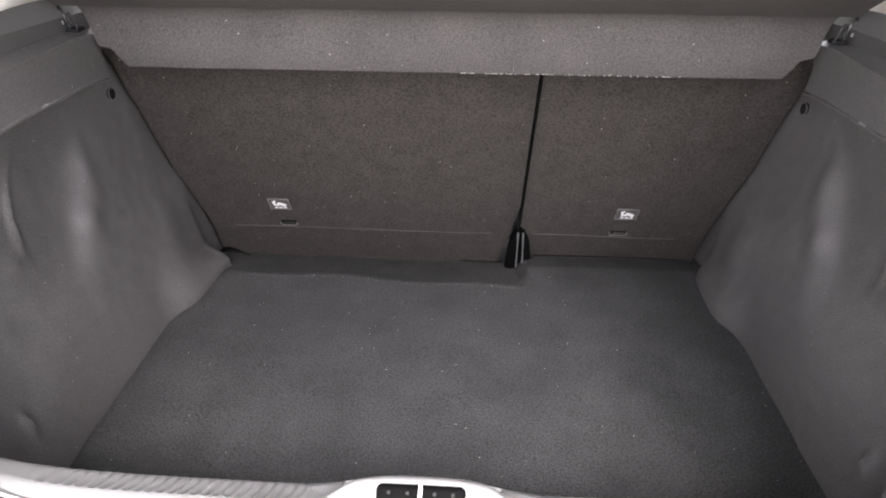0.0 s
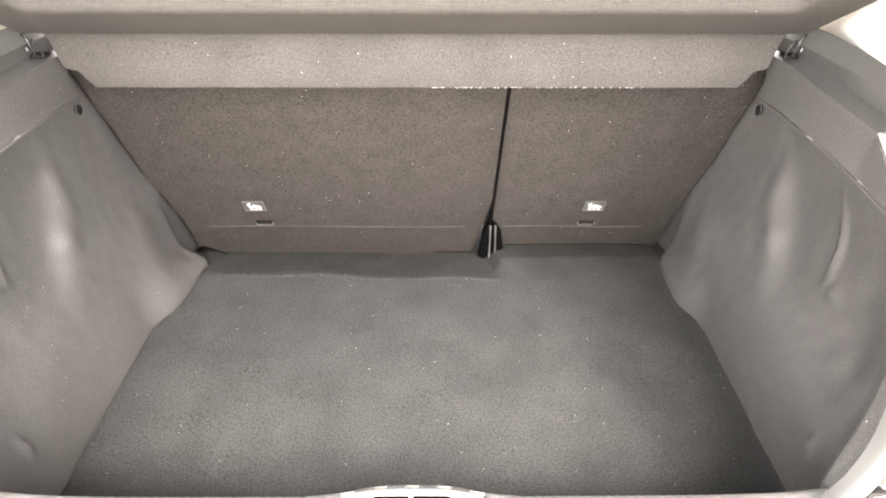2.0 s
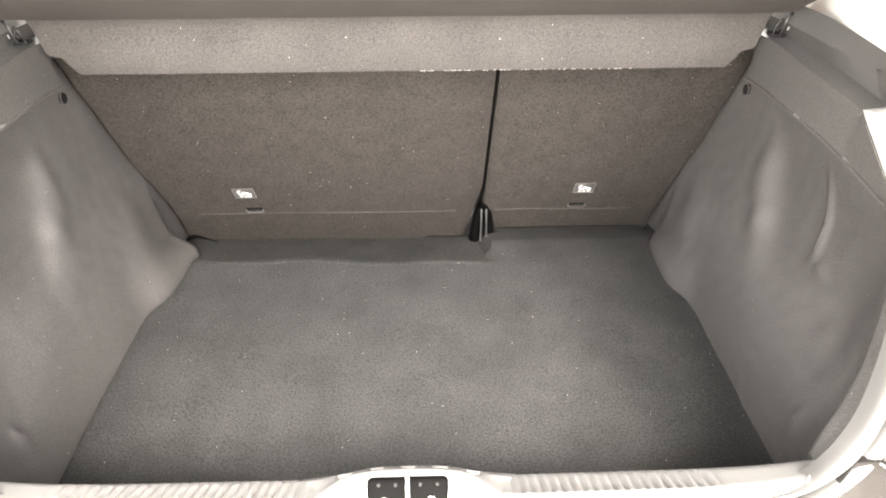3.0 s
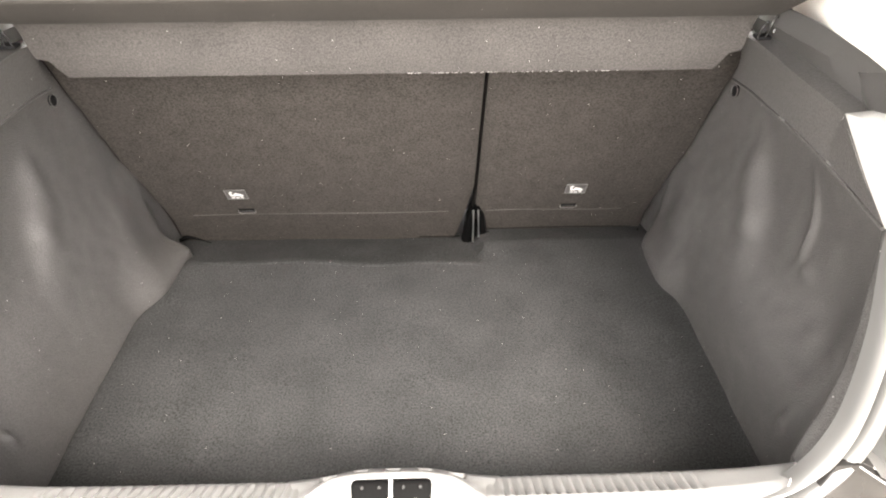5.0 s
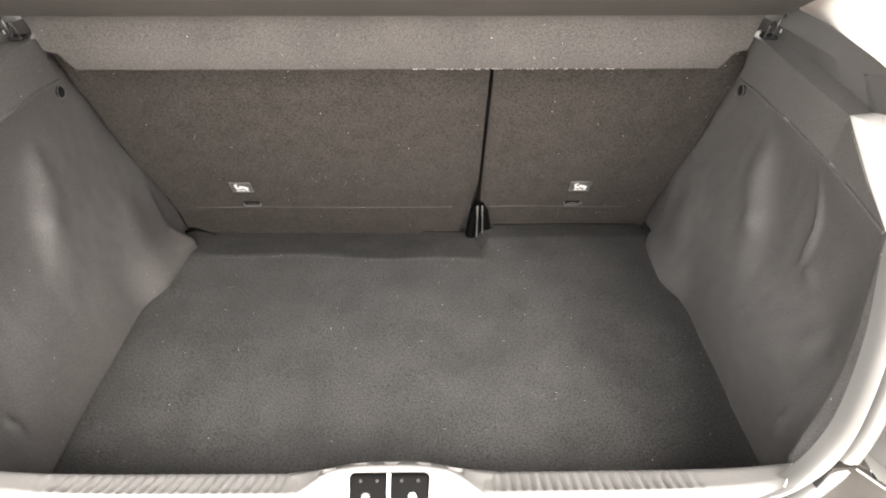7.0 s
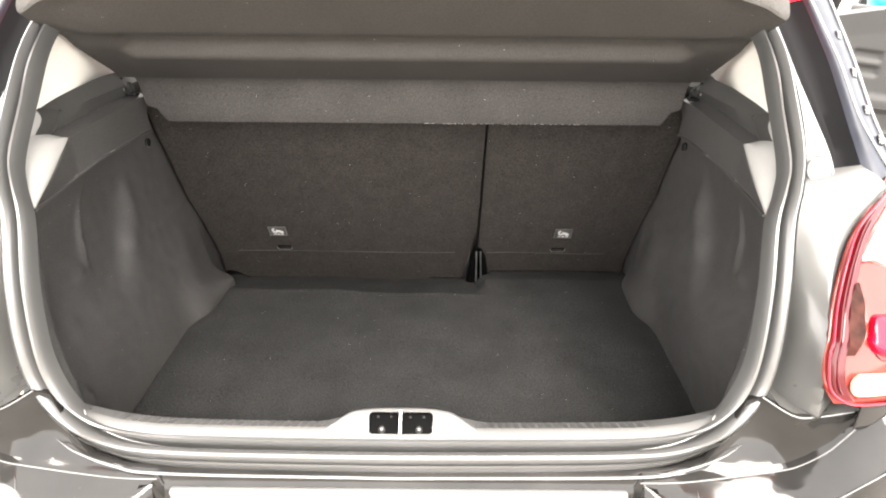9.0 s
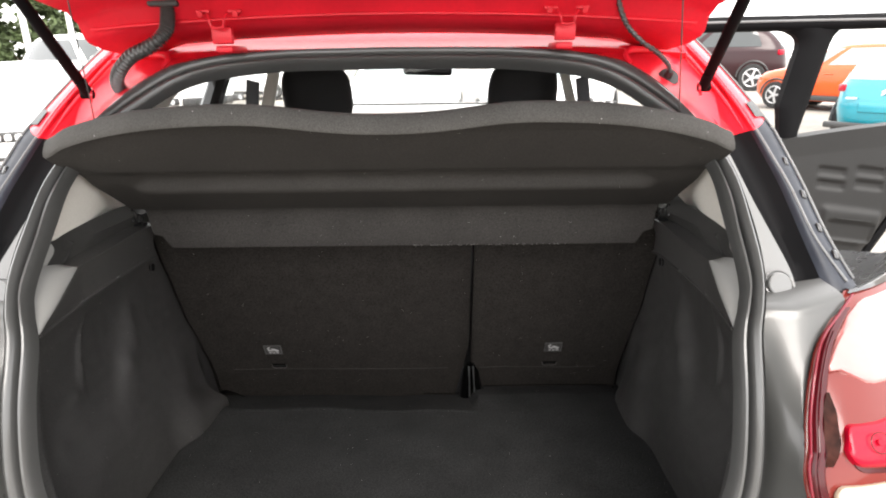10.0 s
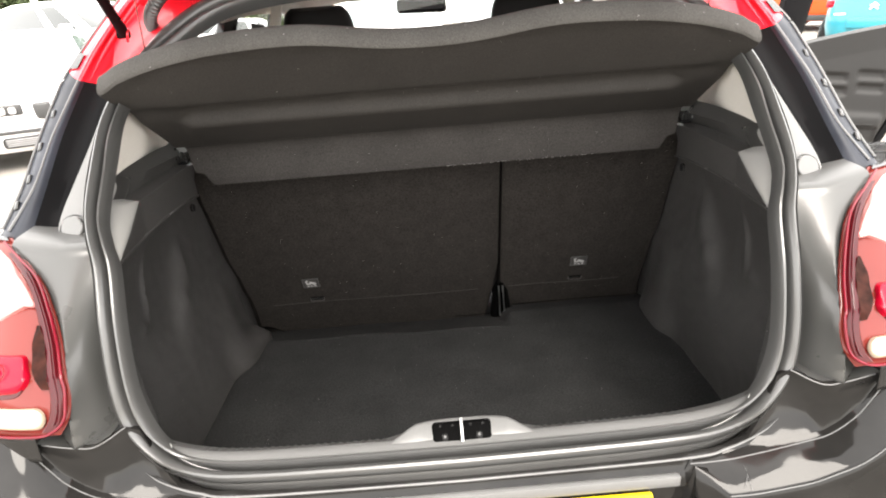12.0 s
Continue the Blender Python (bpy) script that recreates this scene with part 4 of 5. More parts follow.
    crest = [lerp_table(u, (0, 0.5, 1), (1.066, 1.069, 1.080)) for u in us]
    rows = [[quarter(u, f + (c - f) * i / 40) for u, f, c in zip(us, foot, crest)] for i in range(41)]
    skirt = []
    for q in rows[0]:
        a = abs(q.x)
        skirt.append(Vector((q.x, min(q.y - 0.002, lerp_table(a, (0.445, 0.46, 0.49, 0.556, 0.9), (-0.038, -0.044, -0.062, -0.073, -0.073)) + 1.8 * max(0.0, a - 0.53) ** 2), lerp_table(a, (0.445, 0.46, 0.49, 0.52, 0.556, 0.60), (0.847, 0.858, 0.849, 0.852, 0.863, 0.882)))))
    rows.insert(0, skirt)
    for lift, back in ((0.004, 0.002), (0.008, 0.008), (0.010, 0.020)):
        rows.append([quarter(u, c) + Vector((0, back, lift)) for u, c in zip(us, crest)])
    rows.append([Vector((q.x, max(q.y + 0.01, gutter_y(1.085) + 0.012), q.z + 0.002)) for q in rows[-1]])
    part("quarter_panel", grid(rows), GREY_PANEL, car, "satin dark grey panel between seal and tail lamp")


# ---- tail lamps ----
def lamp_point(x, z, out=0.0):
    y = lerp_table(z, (0.85, 0.885, 0.95, 1.02, 1.09, 1.12), (-0.085, -0.082, -0.055, 0.015, 0.092, 0.125))
    y += 1.8 * max(0.0, x - 0.53) ** 2
    return Vector((x, y - out * 0.8, z + out * 0.6))


EDGE = ((0.882, 0.527), (0.888, 0.515), (0.90, 0.507), (0.92, 0.503), (0.941, 0.503), (0.986, 0.520), (1.02, 0.540), (1.049, 0.565), (1.068, 0.597), (1.09, 0.637))


def lamp_patch(s, za, zb, xa, xb, out0, out1, n=20, m=18, dome=0.004):
    rows = []
    for i in range(n + 1):
        v = i / n
        z = za + (zb - za) * v
        x0, x1 = xa(z), xb(z)
        rows.append([(lambda p: Vector((s * p.x, p.y, p.z)))(lamp_point(x0 + (x1 - x0) * j / m, z, out0 + (out1 - out0) * min(1, 6 * min(j / m, 1 - j / m, v, 1 - v)))) for j in range(m + 1)])
    return grid(rows)


def lamp_edge(z):
    return smooth_table(z, [a for a, _ in EDGE], [b for _, b in EDGE], 0.010)


def lamp_shape(s, xa, xb, low, high, out, n=24, m=14, slant=0.0):
    rows = []
    for i in range(n + 1):
        x = xa + (xb - xa) * (i / n) ** 2.2
        row = []
        for j in range(m + 1):
            v = j / m
            a, b = low(x), high(x)
            e = min(1.0, 7 * min(v, 1 - v, i / n))
            p = lamp_point(x + slant * (v - 0.5), a + (b - a) * v, out * math.sqrt(max(0.0, 1 - (1 - e) ** 2)))
            row.append(Vector((s * p.x, p.y, p.z)))
        rows.append(row)
    return grid(rows)


def round_end(x, x0, r):
    return r - math.sqrt(max(0.0, r * r - max(0.0, x0 + r - x) ** 2))


for s in (1, -1):
    lamp = part("tail_lamp", lamp_patch(s, 0.8835, 1.092, lambda z: lamp_edge(z) - 0.001, lambda z: 0.90, -0.006, 0.003), LAMP_PINK, car, "large red tail lamp with clear reversing section")
    outline = [(0.80, 0.8825), (0.70, 0.8825), (0.62, 0.8825), (0.56, 0.8825), (0.535, 0.884), (0.518, 0.891), (0.508, 0.902), (0.505, 0.92), (0.505, 0.941), (0.513, 0.965), (0.522, 0.986), (0.542, 1.02), (0.567, 1.049), (0.60, 1.068), (0.637, 1.086)]
    rim = [(lambda p: Vector((s * p.x, p.y, p.z)))(lamp_point(q.x, q.z, 0.003)) for q in spline([(x, 0, z) for x, z in outline], 90)]
    part("lamp_rim", tube(rim, 0.0019, 8), LAMP_RIM, lamp, "dark red lamp rim")
    part("inner_band", lamp_patch(s, 0.888, 1.075, lambda z: lamp_edge(z) + 0.004, lambda z: lamp_edge(z) + 0.020 - 0.05 * max(0, z - 1.0), 0.003, 0.0055), LAMP_DEEP, lamp, "deep red inner band")
    light = [(lambda p: Vector((s * p.x, p.y, p.z)))(lamp_point(lamp_edge(0.895 + 0.16 * k / 40) + 0.0095, 0.895 + 0.16 * k / 40, 0.006)) for k in range(41)]
    part("light_guide", tube(light, 0.0009, 6), LAMP_DEEP, lamp, "thin red light guide")
    stop = part("stop_element", lamp_shape(s, 0.553, 0.86, lambda x: 0.937 - 0.10 * (x - 0.55) + round_end(x, 0.553, 0.018), lambda x: 0.975 + 0.10 * max(0.0, x - 0.60) - round_end(x, 0.553, 0.010), 0.010, slant=0.006), LAMP_RED, lamp, "bright red stop light block")
    eye = lamp_point(0.590, 0.957, 0.014)
    eye = Vector((s * eye.x, eye.y, eye.z))
    part("stop_bulb_ring", tube([eye + 0.012 * (math.cos(a) * Vector((1, s * 0.1, 0)) + math.sin(a) * Vector((0, 0.62, 0.78))) for a in (2 * math.pi * k / 28 for k in range(29))], 0.0007, 6, False), LAMP_DEEP, stop, "dark ring of the stop light bulb")
    part("stop_bulb", disc(eye + Vector((0, 0.006, -0.004)), (0, -0.78, 0.62), 0.006, 0.014, 16, 0.003), LAMP_RED, stop)
    # Deep red strip paints the shadow just below the stop light block.
    part("stop_shadow_edge", lamp_shape(s, 0.556, 0.86, lambda x: 0.931 - 0.10 * (x - 0.55) + round_end(x, 0.556, 0.018), lambda x: 0.937 - 0.10 * (x - 0.55) + round_end(x, 0.556, 0.018), 0.004), LAMP_DEEP, stop, "dark red strip painting the shade under the stop block")
    rows = []
    for k in range(25):
        v = k / 24
        z = 0.938 + 0.064 * v
        c = lerp_table(v, (0, 0.3, 1), (0.526, 0.535, 0.548))
        w = 0.0095 * math.sin(math.pi * min(1, 0.08 + v * 0.9)) ** 0.6
        rows.append([(lambda p: Vector((s * p.x, p.y, p.z)))(lamp_point(c + w * u, z, 0.0065 + 0.001 * math.sin(k * 0.7 + u * 2))) for u in (-1, -0.5, 0, 0.5, 1)])
    part("reflector_column", grid(rows), LAMP_BROWN, lamp, "brown reflector behind the lens")
    part("reversing_light", lamp_shape(s, 0.533, 0.86, lambda x: 0.8915 - 0.05 * max(0.0, x - 0.60) + round_end(x, 0.533, 0.013), lambda x: 0.918 - 0.05 * max(0.0, x - 0.60) - round_end(x, 0.533, 0.013), 0.008), LAMP_CLEAR, lamp, "cream reversing light")
    # Patch of the lens coloured as if the bright sky were mirrored there.
    part("upper_lens", lamp_shape(s, 0.560, 0.88, lambda x: max(1.002, 1.020 - 0.5 * max(0.0, x - 0.575)) - 0.03 * max(0.0, x - 0.62), lambda x: lerp_table(x, (0.56, 0.585, 0.615, 0.65, 0.9), (1.024, 1.046, 1.066, 1.080, 1.082)), 0.006), LAMP_PALE, lamp, "upper lens, sky reflection painted pale pink")
    part("lamp_foot", lamp_shape(s, 0.55, 0.88, lambda x: 0.845, lambda x: 0.880, 0.001), DIRTY_BLACK, lamp)
    # shoulder above and outside the lamp
    rows = []
    for i in range(17):
        x = 0.632 + 0.262 * i / 16
        p = lamp_point(x, 1.088)
        bulge = lerp_table(x, (0.65, 0.75, 0.80, 0.894), (0.0, 0.014, 0.018, 0.0))
        rows.append([(s * (x + 0.006 * k), p.y + fwd, p.z + rise) for k, (fwd, rise) in enumerate(((0.0, 0.0), (0.006, 0.003 + bulge), (0.02, bulge), (0.05, bulge - 0.018), (0.10, -0.05), (0.5, -0.16)))])
    rows.append([(s * (abs(q[0]) + 0.010), q[1] + 0.004, q[2] - 0.03) for q in rows[-1]])
    rows.append([(s * (abs(q[0]) + 0.006), q[1], 0.86) for q in rows[-1]])
    part("shoulder", grid(rows), BLACK_PAINT, car, "gloss body shoulder above the tail lamp")

REAR_AXLE, FRONT_AXLE = 0.62, 3.14


def side_panel(s, y0, y1, n):
    rows = []
    for i in range(n + 1):
        y = y0 + (y1 - y0) * i / n
        low = 0.26
        for axle in (REAR_AXLE, FRONT_AXLE):
            if abs(y - axle) < 0.37:
                low = max(low, 0.31 + math.sqrt(0.37 ** 2 - (y - axle) ** 2))
        nose = 0.16 * max(0.0, (y - 3.2) / 0.6) ** 2
        top = 0.97 - 0.10 * max(0.0, (y - 3.0) / 0.8)
        row = []
        for v in (0, 0.15, 0.4, 0.6, 0.8, 0.93, 1.0):
            z = low + (top - low) * v
            x = lerp_table(z, (0.26, 0.40, 0.62, 0.80, 0.92, 0.97), (0.845, 0.875, 0.895, 0.90, 0.885, 0.80)) - nose
            row.append((s * x, y, z))
        rows.append(row)
    return grid(rows)


for s in (1, -1):
    part("rear_quarter", side_panel(s, 0.36, 0.86, 30), RED, car, "red painted rear quarter")
    if s < 0:
        part("rear_side_door", side_panel(s, 0.865, 1.435, 20), RED, car, "closed red rear door")
    part("front_side_door", side_panel(s, 1.44, 2.50, 20), RED, car, "closed red front door")
    part("front_wing", side_panel(s, 2.505, 3.80, 40), RED, car, "red painted front wing")
    for axle in (REAR_AXLE, FRONT_AXLE):
        tyre = part("wheel", disc((s * 0.775, axle, 0.31), (s, 0, 0), 0.31, 0.19, 36), TYRE, car, "black tyre on an alloy wheel")
        bevel(tyre, 0.03, 3)
        bms = [disc((s * 0.872, axle, 0.31), (s, 0, 0), 0.05, 0.02, 16), tube([(s * 0.87, axle + 0.2 * math.cos(a), 0.31 + 0.2 * math.sin(a)) for a in (2 * math.pi * k / 28 for k in range(29))], 0.014, 6, False)]
        for k in range(5):
            bms.append(box(-0.012, 0.012, -0.024, 0.024, 0.03, 0.2, Matrix.Translation((s * 0.871, axle, 0.31)) @ Matrix.Rotation(2 * math.pi * k / 5, 4, "X")))
        part("rim", join(*bms), ALLOY, tyre)
        part("wheel_arch", tube([(s * 0.885, axle + 0.37 * math.cos(a), 0.31 + 0.37 * math.sin(a)) for a in (math.pi * k / 20 for k in range(21))], 0.02, 8), TRIM_BLACK, car)
rows = []
for z, back in ((0.24, 0.06), (0.4, 0.02), (0.6, 0.0), (0.74, 0.03), (0.86, 0.10)):
    rows.append([(0.72 * (2 * j / 16 - 1), 3.93 - back - 0.16 * abs(2 * j / 16 - 1) ** 3, z) for j in range(17)])
part("front_bumper", slab(rows, (0, -0.04, 0)), RED, car, "red front bumper")
part("underbody", box(-0.70, 0.70, 0.0, 3.7, 0.22, 0.27, None, 0.02), TRIM_BLACK, car)

# ---- rear bumper ----
rows = []
xs = [-0.80, -0.76, -0.72, -0.68, -0.64, -0.60, -0.57, -0.545, -0.52, -0.50, -0.48, -0.46, -0.445, -0.425, -0.40, -0.37, -0.352, -0.335, -0.318, -0.308, -0.30, -0.2, -0.1, 0]
xs = xs + [-x for x in reversed(xs[:-1])]
CREASE_X = (0.34, 0.373, 0.427, 0.505, 0.532, 0.551, 0.562, 0.60, 0.80)
CREASE_Z = (0.741, 0.743, 0.753, 0.770, 0.793, 0.815, 0.850, 0.876, 0.88)
EDGE_X = (0.34, 0.388, 0.463, 0.526, 0.56, 0.60, 0.70, 0.80)
EDGE_Z = (0.720, 0.720, 0.731, 0.757, 0.79, 0.82, 0.84, 0.84)
for x in xs:
    a = abs(x)
    c = 1.8 * max(0.0, a - 0.53) ** 2
    top = lerp_table(a, (0, 0.36, 0.40, 0.425, 0.445, 0.46, 0.49, 0.52, 0.556, 0.60, 0.9), (0.742, 0.746, 0.765, 0.80, 0.845, 0.856, 0.846, 0.849, 0.860, 0.880, 0.885))
    yt = lerp_table(a, (0, 0.40, 0.425, 0.445, 0.46, 0.49, 0.556, 0.9), (-0.070, -0.064, -0.052, -0.036, -0.042, -0.060, -0.071, -0.071)) + c
    cz = lerp_table(a, CREASE_X, CREASE_Z)
    ez = lerp_table(a, EDGE_X, EDGE_Z)
    cy, ey = -0.077 + c, -0.122 + c
    grow = min(1.0, max(0.0, (a - 0.306) / 0.046))
    ey, ez = cy + (ey - cy) * grow, cz + (ez - cz) * grow
    if a < 0.312:
        prof = [(-0.02, 0.745), (-0.06, 0.745), (-0.066, 0.744), (-0.072, 0.742), (-0.075, 0.730), (-0.077, 0.728), (-0.083, 0.712), (-0.084, 0.706), (-0.080, 0.703), (-0.079, 0.69), (-0.079, 0.56), (-0.15, 0.54), (-0.16, 0.50), (-0.16, 0.32)]
    else:
        dip = 0.55 * min(1.0, max(0.0, (top - cz) / 0.05))
        my, mz = (yt + cy) / 2 + 0.016 * dip, (top + cz) / 2 - 0.010 * dip
        prof = [(yt + (0.05 if a > 0.49 else 0.014), top - 0.004), (yt + 0.006, top + 0.001), (yt, top), (yt + 0.3 * (my - yt), top + 0.4 * (mz - top)), (my, mz), (cy + 0.006, cz + 0.004), (cy - 0.002, cz), (cy - 0.008, cz - 0.004),
                ((cy + ey) / 2, (cz + ez) / 2 + 0.002), (ey + 0.006, ez + 0.004), (ey, ez - 0.002), (ey - 0.004, ez - 0.02), (ey - 0.006, 0.60), (ey + 0.0, 0.32)]
    rows.append([(x, y, z) for y, z in prof])
bumper = part("rear_bumper", grid(rows), DIRTY_BLACK, car, "dusty gloss black rear bumper")
for s in (1, -1):
    # Pale beads paint the highlights on the bumper's crease and edge.
    for xa, za, y0, nm in ((CREASE_X, CREASE_Z, -0.079, "bumper_crease"), (EDGE_X, EDGE_Z, -0.122, "bumper_edge")):
        x0 = 0.314 if nm == "bumper_crease" else 0.352
        run = [x0 + (0.587 - x0) * k / 30 for k in range(31)]
        pts = [(s * x, y0 + 1.8 * max(0.0, x - 0.53) ** 2, smooth_table(x, xa, za, 0.012)) for x in run]
        part(nm, tube(pts, 0.0008, 8), BRIGHT_EDGE, bumper, "pale bead painting the bumper edge's highlight")
    part("seam_strip", tube(spline([(s * 0.456, -0.046, 0.860), (s * 0.490, -0.064, 0.846), (s * 0.517, -0.068, 0.849), (s * 0.556, -0.070, 0.860)], 14), 0.0009, 6), BRIGHT_EDGE, bumper)
    # Pale tapered tube added for the bright line below the weatherstrip.
    part("seal_line_glint", tube(spline([(s * 0.0, -0.080, 0.747), (s * 0.30, -0.078, 0.750), (s * 0.37, -0.072, 0.757), (s * 0.42, -0.063, 0.772), (s * 0.445, -0.055, 0.787)], 40), [0.0018 * min(1.0, (39.5 - k) / 20) for k in range(40)], 8), BRIGHT_EDGE, bumper)
# scuffs where loads were dragged over the bumper
rng = random.Random(31)
for s in (1, -1):
    for k in range(6):
        x = rng.uniform(0.37, 0.53)
        u0, u1 = rng.uniform(0.1, 0.5), rng.uniform(0.55, 0.95)
        dx = rng.uniform(-0.035, 0.045)
        cz, ez = lerp_table(x, CREASE_X, CREASE_Z), lerp_table(x, EDGE_X, EDGE_Z)
        run = [(s * (x + dx * q), -0.085 - 0.037 * q, cz - 0.004 + (ez - cz + 0.006) * q + 0.0008) for q in (u0 + (u1 - u0) * j / 6 for j in range(7))]
        part("scuff", tube(run, [0.00025 * min(1.0, 0.3 + min(j, 6 - j)) for j in range(7)], 4), BRIGHT_EDGE, bumper, "pale scratch in the black paint")
part("plate_ledge", box(-0.300, 0.300, -0.0875, -0.0765, 0.708, 0.727, None, 0.004), PLASTIC, bumper, "grey ledge over the number plate")
part("number_plate", box(-0.26, 0.26, -0.092, -0.083, 0.591, 0.702, None, 0.003), YELLOW, bumper, "yellow rear number plate, dark characters")
for x in (-0.22, -0.16, -0.10, -0.04, 0.05, 0.11, 0.17):
    part("plate_bar", box(x, x + 0.045, -0.0945, -0.0925, 0.605, 0.686), GLOSS_BLACK, bumper)

# ---- roof rear edge, tailgate and its fittings ----
rows = []
for k in range(41):
    x = -0.52 + 1.04 * k / 40
    a = abs(x)
    zc = 1.432 - 0.10 * max(0, a - 0.30) ** 1.3
    rows.append([(x, gutter_y(1.41) - 0.01, zc - 0.022), (x, 0.475, zc - 0.012), (x, 0.50, zc - 0.008), (x, 0.53, zc + 0.004), (x, 0.56, zc + 0.022), (x * 1.02, 0.62, zc + 0.030)])
part("roof_gutter", grid(rows), RED_INNER, car, "red painted gutter across the roof edge")
rows = [[(0.60 * (2 * j / 16 - 1) * w, y, z - 0.06 * (2 * j / 16 - 1) ** 4) for j in range(17)] for y, z, w in ((0.60, 1.462, 0.94), (0.9, 1.475, 0.97), (1.3, 1.48, 1.0), (1.8, 1.478, 1.0), (2.25, 1.455, 0.95))]
part("roof", slab(rows, (0, 0, -0.03)), RED, car, "red painted roof")
rows = [[(0.57 * (2 * j / 16 - 1) * w, y, z - 0.06 * (2 * j / 16 - 1) ** 4) for j in range(17)] for y, z, w in ((0.50, 1.402, 0.82), (0.9, 1.43, 0.97), (1.3, 1.435, 1.0), (1.8, 1.435, 1.0), (2.25, 1.412, 0.95))]
part("headliner", grid(rows), HEADLINER, car, "pale cloth headliner")

TG = [(0.515, 1.447), (0.47, 1.446), (0.425, 1.456), (0.405, 1.466), (0.398, 1.474), (0.392, 1.495), (0.375, 1.512), (0.33, 1.525), (0.22, 1.555), (0.02, 1.63), (-0.25, 1.74), (-0.52, 1.86)]
TG_OUT = [(-0.54, 1.89), (-0.2, 1.77), (0.1, 1.66), (0.35, 1.575), (0.50, 1.51), (0.525, 1.46)]


def gate_half(y):
    return lerp_table(y, (-0.54, 0.0, 0.3, 0.40, 0.45, 0.53), (0.60, 0.585, 0.545, 0.515, 0.49, 0.46))


rows = []
for y, z in TG + TG_OUT:
    hw = gate_half(y)
    rows.append([(hw * (2 * j / 40 - 1), y, z - 0.02 * (2 * j / 40 - 1) ** 2 - 0.014 * max(0, abs(2 * j / 40 - 1) - 0.85) / 0.15) for j in range(41)])
gate_lid = part("tailgate", grid(rows), RED_INNER, car, "raised red tailgate seen from below")
bevel(gate_lid, 0.004)
rows = []
for y, z in ((0.24, 1.538), (0.20, 1.530), (0.02, 1.60), (-0.25, 1.71), (-0.50, 1.825), (-0.53, 1.86)):
    hw = gate_half(y) - 0.05
    rows.append([(hw * (2 * j / 20 - 1), y, z - 0.02 * (2 * j / 20 - 1) ** 2) for j in range(21)])
part("tailgate_lining", grid(rows), TRIM_BLACK, gate_lid, "black plastic tailgate lining")
part("tailgate_ridge", tube([(-0.50 + k * 0.05, 0.396, 1.473 - 0.02 * ((-0.5 + k * 0.05) / 0.5) ** 2) for k in range(21)], 0.003, 8), RED_INNER, gate_lid)
for s in (1, -1):
    hz = 1.448
    arm = part("tailgate_hinge", join(box(s * 0.283 - 0.017, s * 0.283 + 0.017, 0.388, 0.40, 1.428, 1.455, None, 0.003), box(s * 0.283 - 0.014, s * 0.283 + 0.014, 0.392, 0.47, 1.414, 1.426, None, 0.003)), RED_INNER, gate_lid, "red painted tailgate hinge")
    part("hinge_yoke", tube(spline([(s * 0.283 - 0.016, 0.380, 1.474), (s * 0.283 - 0.012, 0.374, 1.466), (s * 0.283 - 0.009, 0.374, 1.454), (s * 0.283 + 0.009, 0.374, 1.454), (s * 0.283 + 0.012, 0.374, 1.466), (s * 0.283 + 0.016, 0.380, 1.474)], 24), 0.0022, 8), RED_INNER, arm)
    for d in (-0.026, 0.026):
        part("hinge_tab", join(box(s * 0.283 + d - 0.011, s * 0.283 + d + 0.011, 0.386, 0.392, 1.476, 1.481, None, 0.001), disc((s * 0.283 + d * 1.1, 0.383, 1.474), (0, -1, -0.2), 0.0045, 0.006, 12)), RED_INNER, arm)
    # gas strut
    st = thing("gas_strut", "black gas strut holding the tailgate", "gas strut", "tailgate struts", at=(s * 0.518, 0.387, 1.35))
    a, b = Vector((s * 0.518, 0.385, 1.351)), Vector((s * 0.480, 0.05, 1.655))
    part("rod_socket", join(tube([a, a + (b - a) * 0.08], 0.009, 12), disc(a + Vector((s * 0.002, 0, 0)), (s, 0, 0), 0.008, 0.018, 14)), GUTTER_BLACK, st)
    part("cylinder", tube([a + (b - a) * 0.07, a + (b - a) * 0.09, a + (b - a) * 0.98], [0.006, 0.0088, 0.0088], 16), GUTTER_BLACK, st)
    part("washer", disc(a + Vector((-s * 0.004, 0.0, -0.002)), (s, -0.5, 0.2), 0.012, 0.004, 16), RED, st)

# corrugated wiring hose on one side, thin washer hose on the other
hose = thing("wiring_hose", "black corrugated rubber wiring hose to the tailgate", "hose", at=(-0.474, 0.417, 1.362))
path = spline([(-0.485, 0.430, 1.352), (-0.480, 0.41, 1.367), (-0.464, 0.390, 1.385), (-0.43, 0.372, 1.410), (-0.386, 0.362, 1.428), (-0.367, 0.372, 1.448), (-0.366, 0.385, 1.470), (-0.368, 0.395, 1.493)], 240)
part("bellows", tube(path, [0.0100 + 0.0020 * math.sin(k * 2 * math.pi / 6) for k in range(240)], 16), RUBBER, hose)
part("hose_foot", disc((-0.478, 0.432, 1.352), (0.1, -1, 0.8), 0.021, 0.010, 24, 0.016), RUBBER, hose)
part("hose_head", box(-0.396, -0.345, 0.380, 0.398, 1.486, 1.498, None, 0.005), TRIM_BLACK, hose)
thin = thing("washer_hose", "thin black braided washer hose with rubber grommet", "hose", at=(0.476, 0.447, 1.371))
path = spline([(0.474, 0.422, 1.374), (0.470, 0.420, 1.386), (0.456, 0.415, 1.399), (0.440, 0.405, 1.409), (0.413, 0.395, 1.424), (0.390, 0.390, 1.443), (0.378, 0.390, 1.460), (0.368, 0.390, 1.485), (0.365, 0.392, 1.51)], 120)
part("braid", tube(path, [0.0042 + 0.0007 * math.sin(k * 1.3) for k in range(120)], 8), RUBBER, thin)
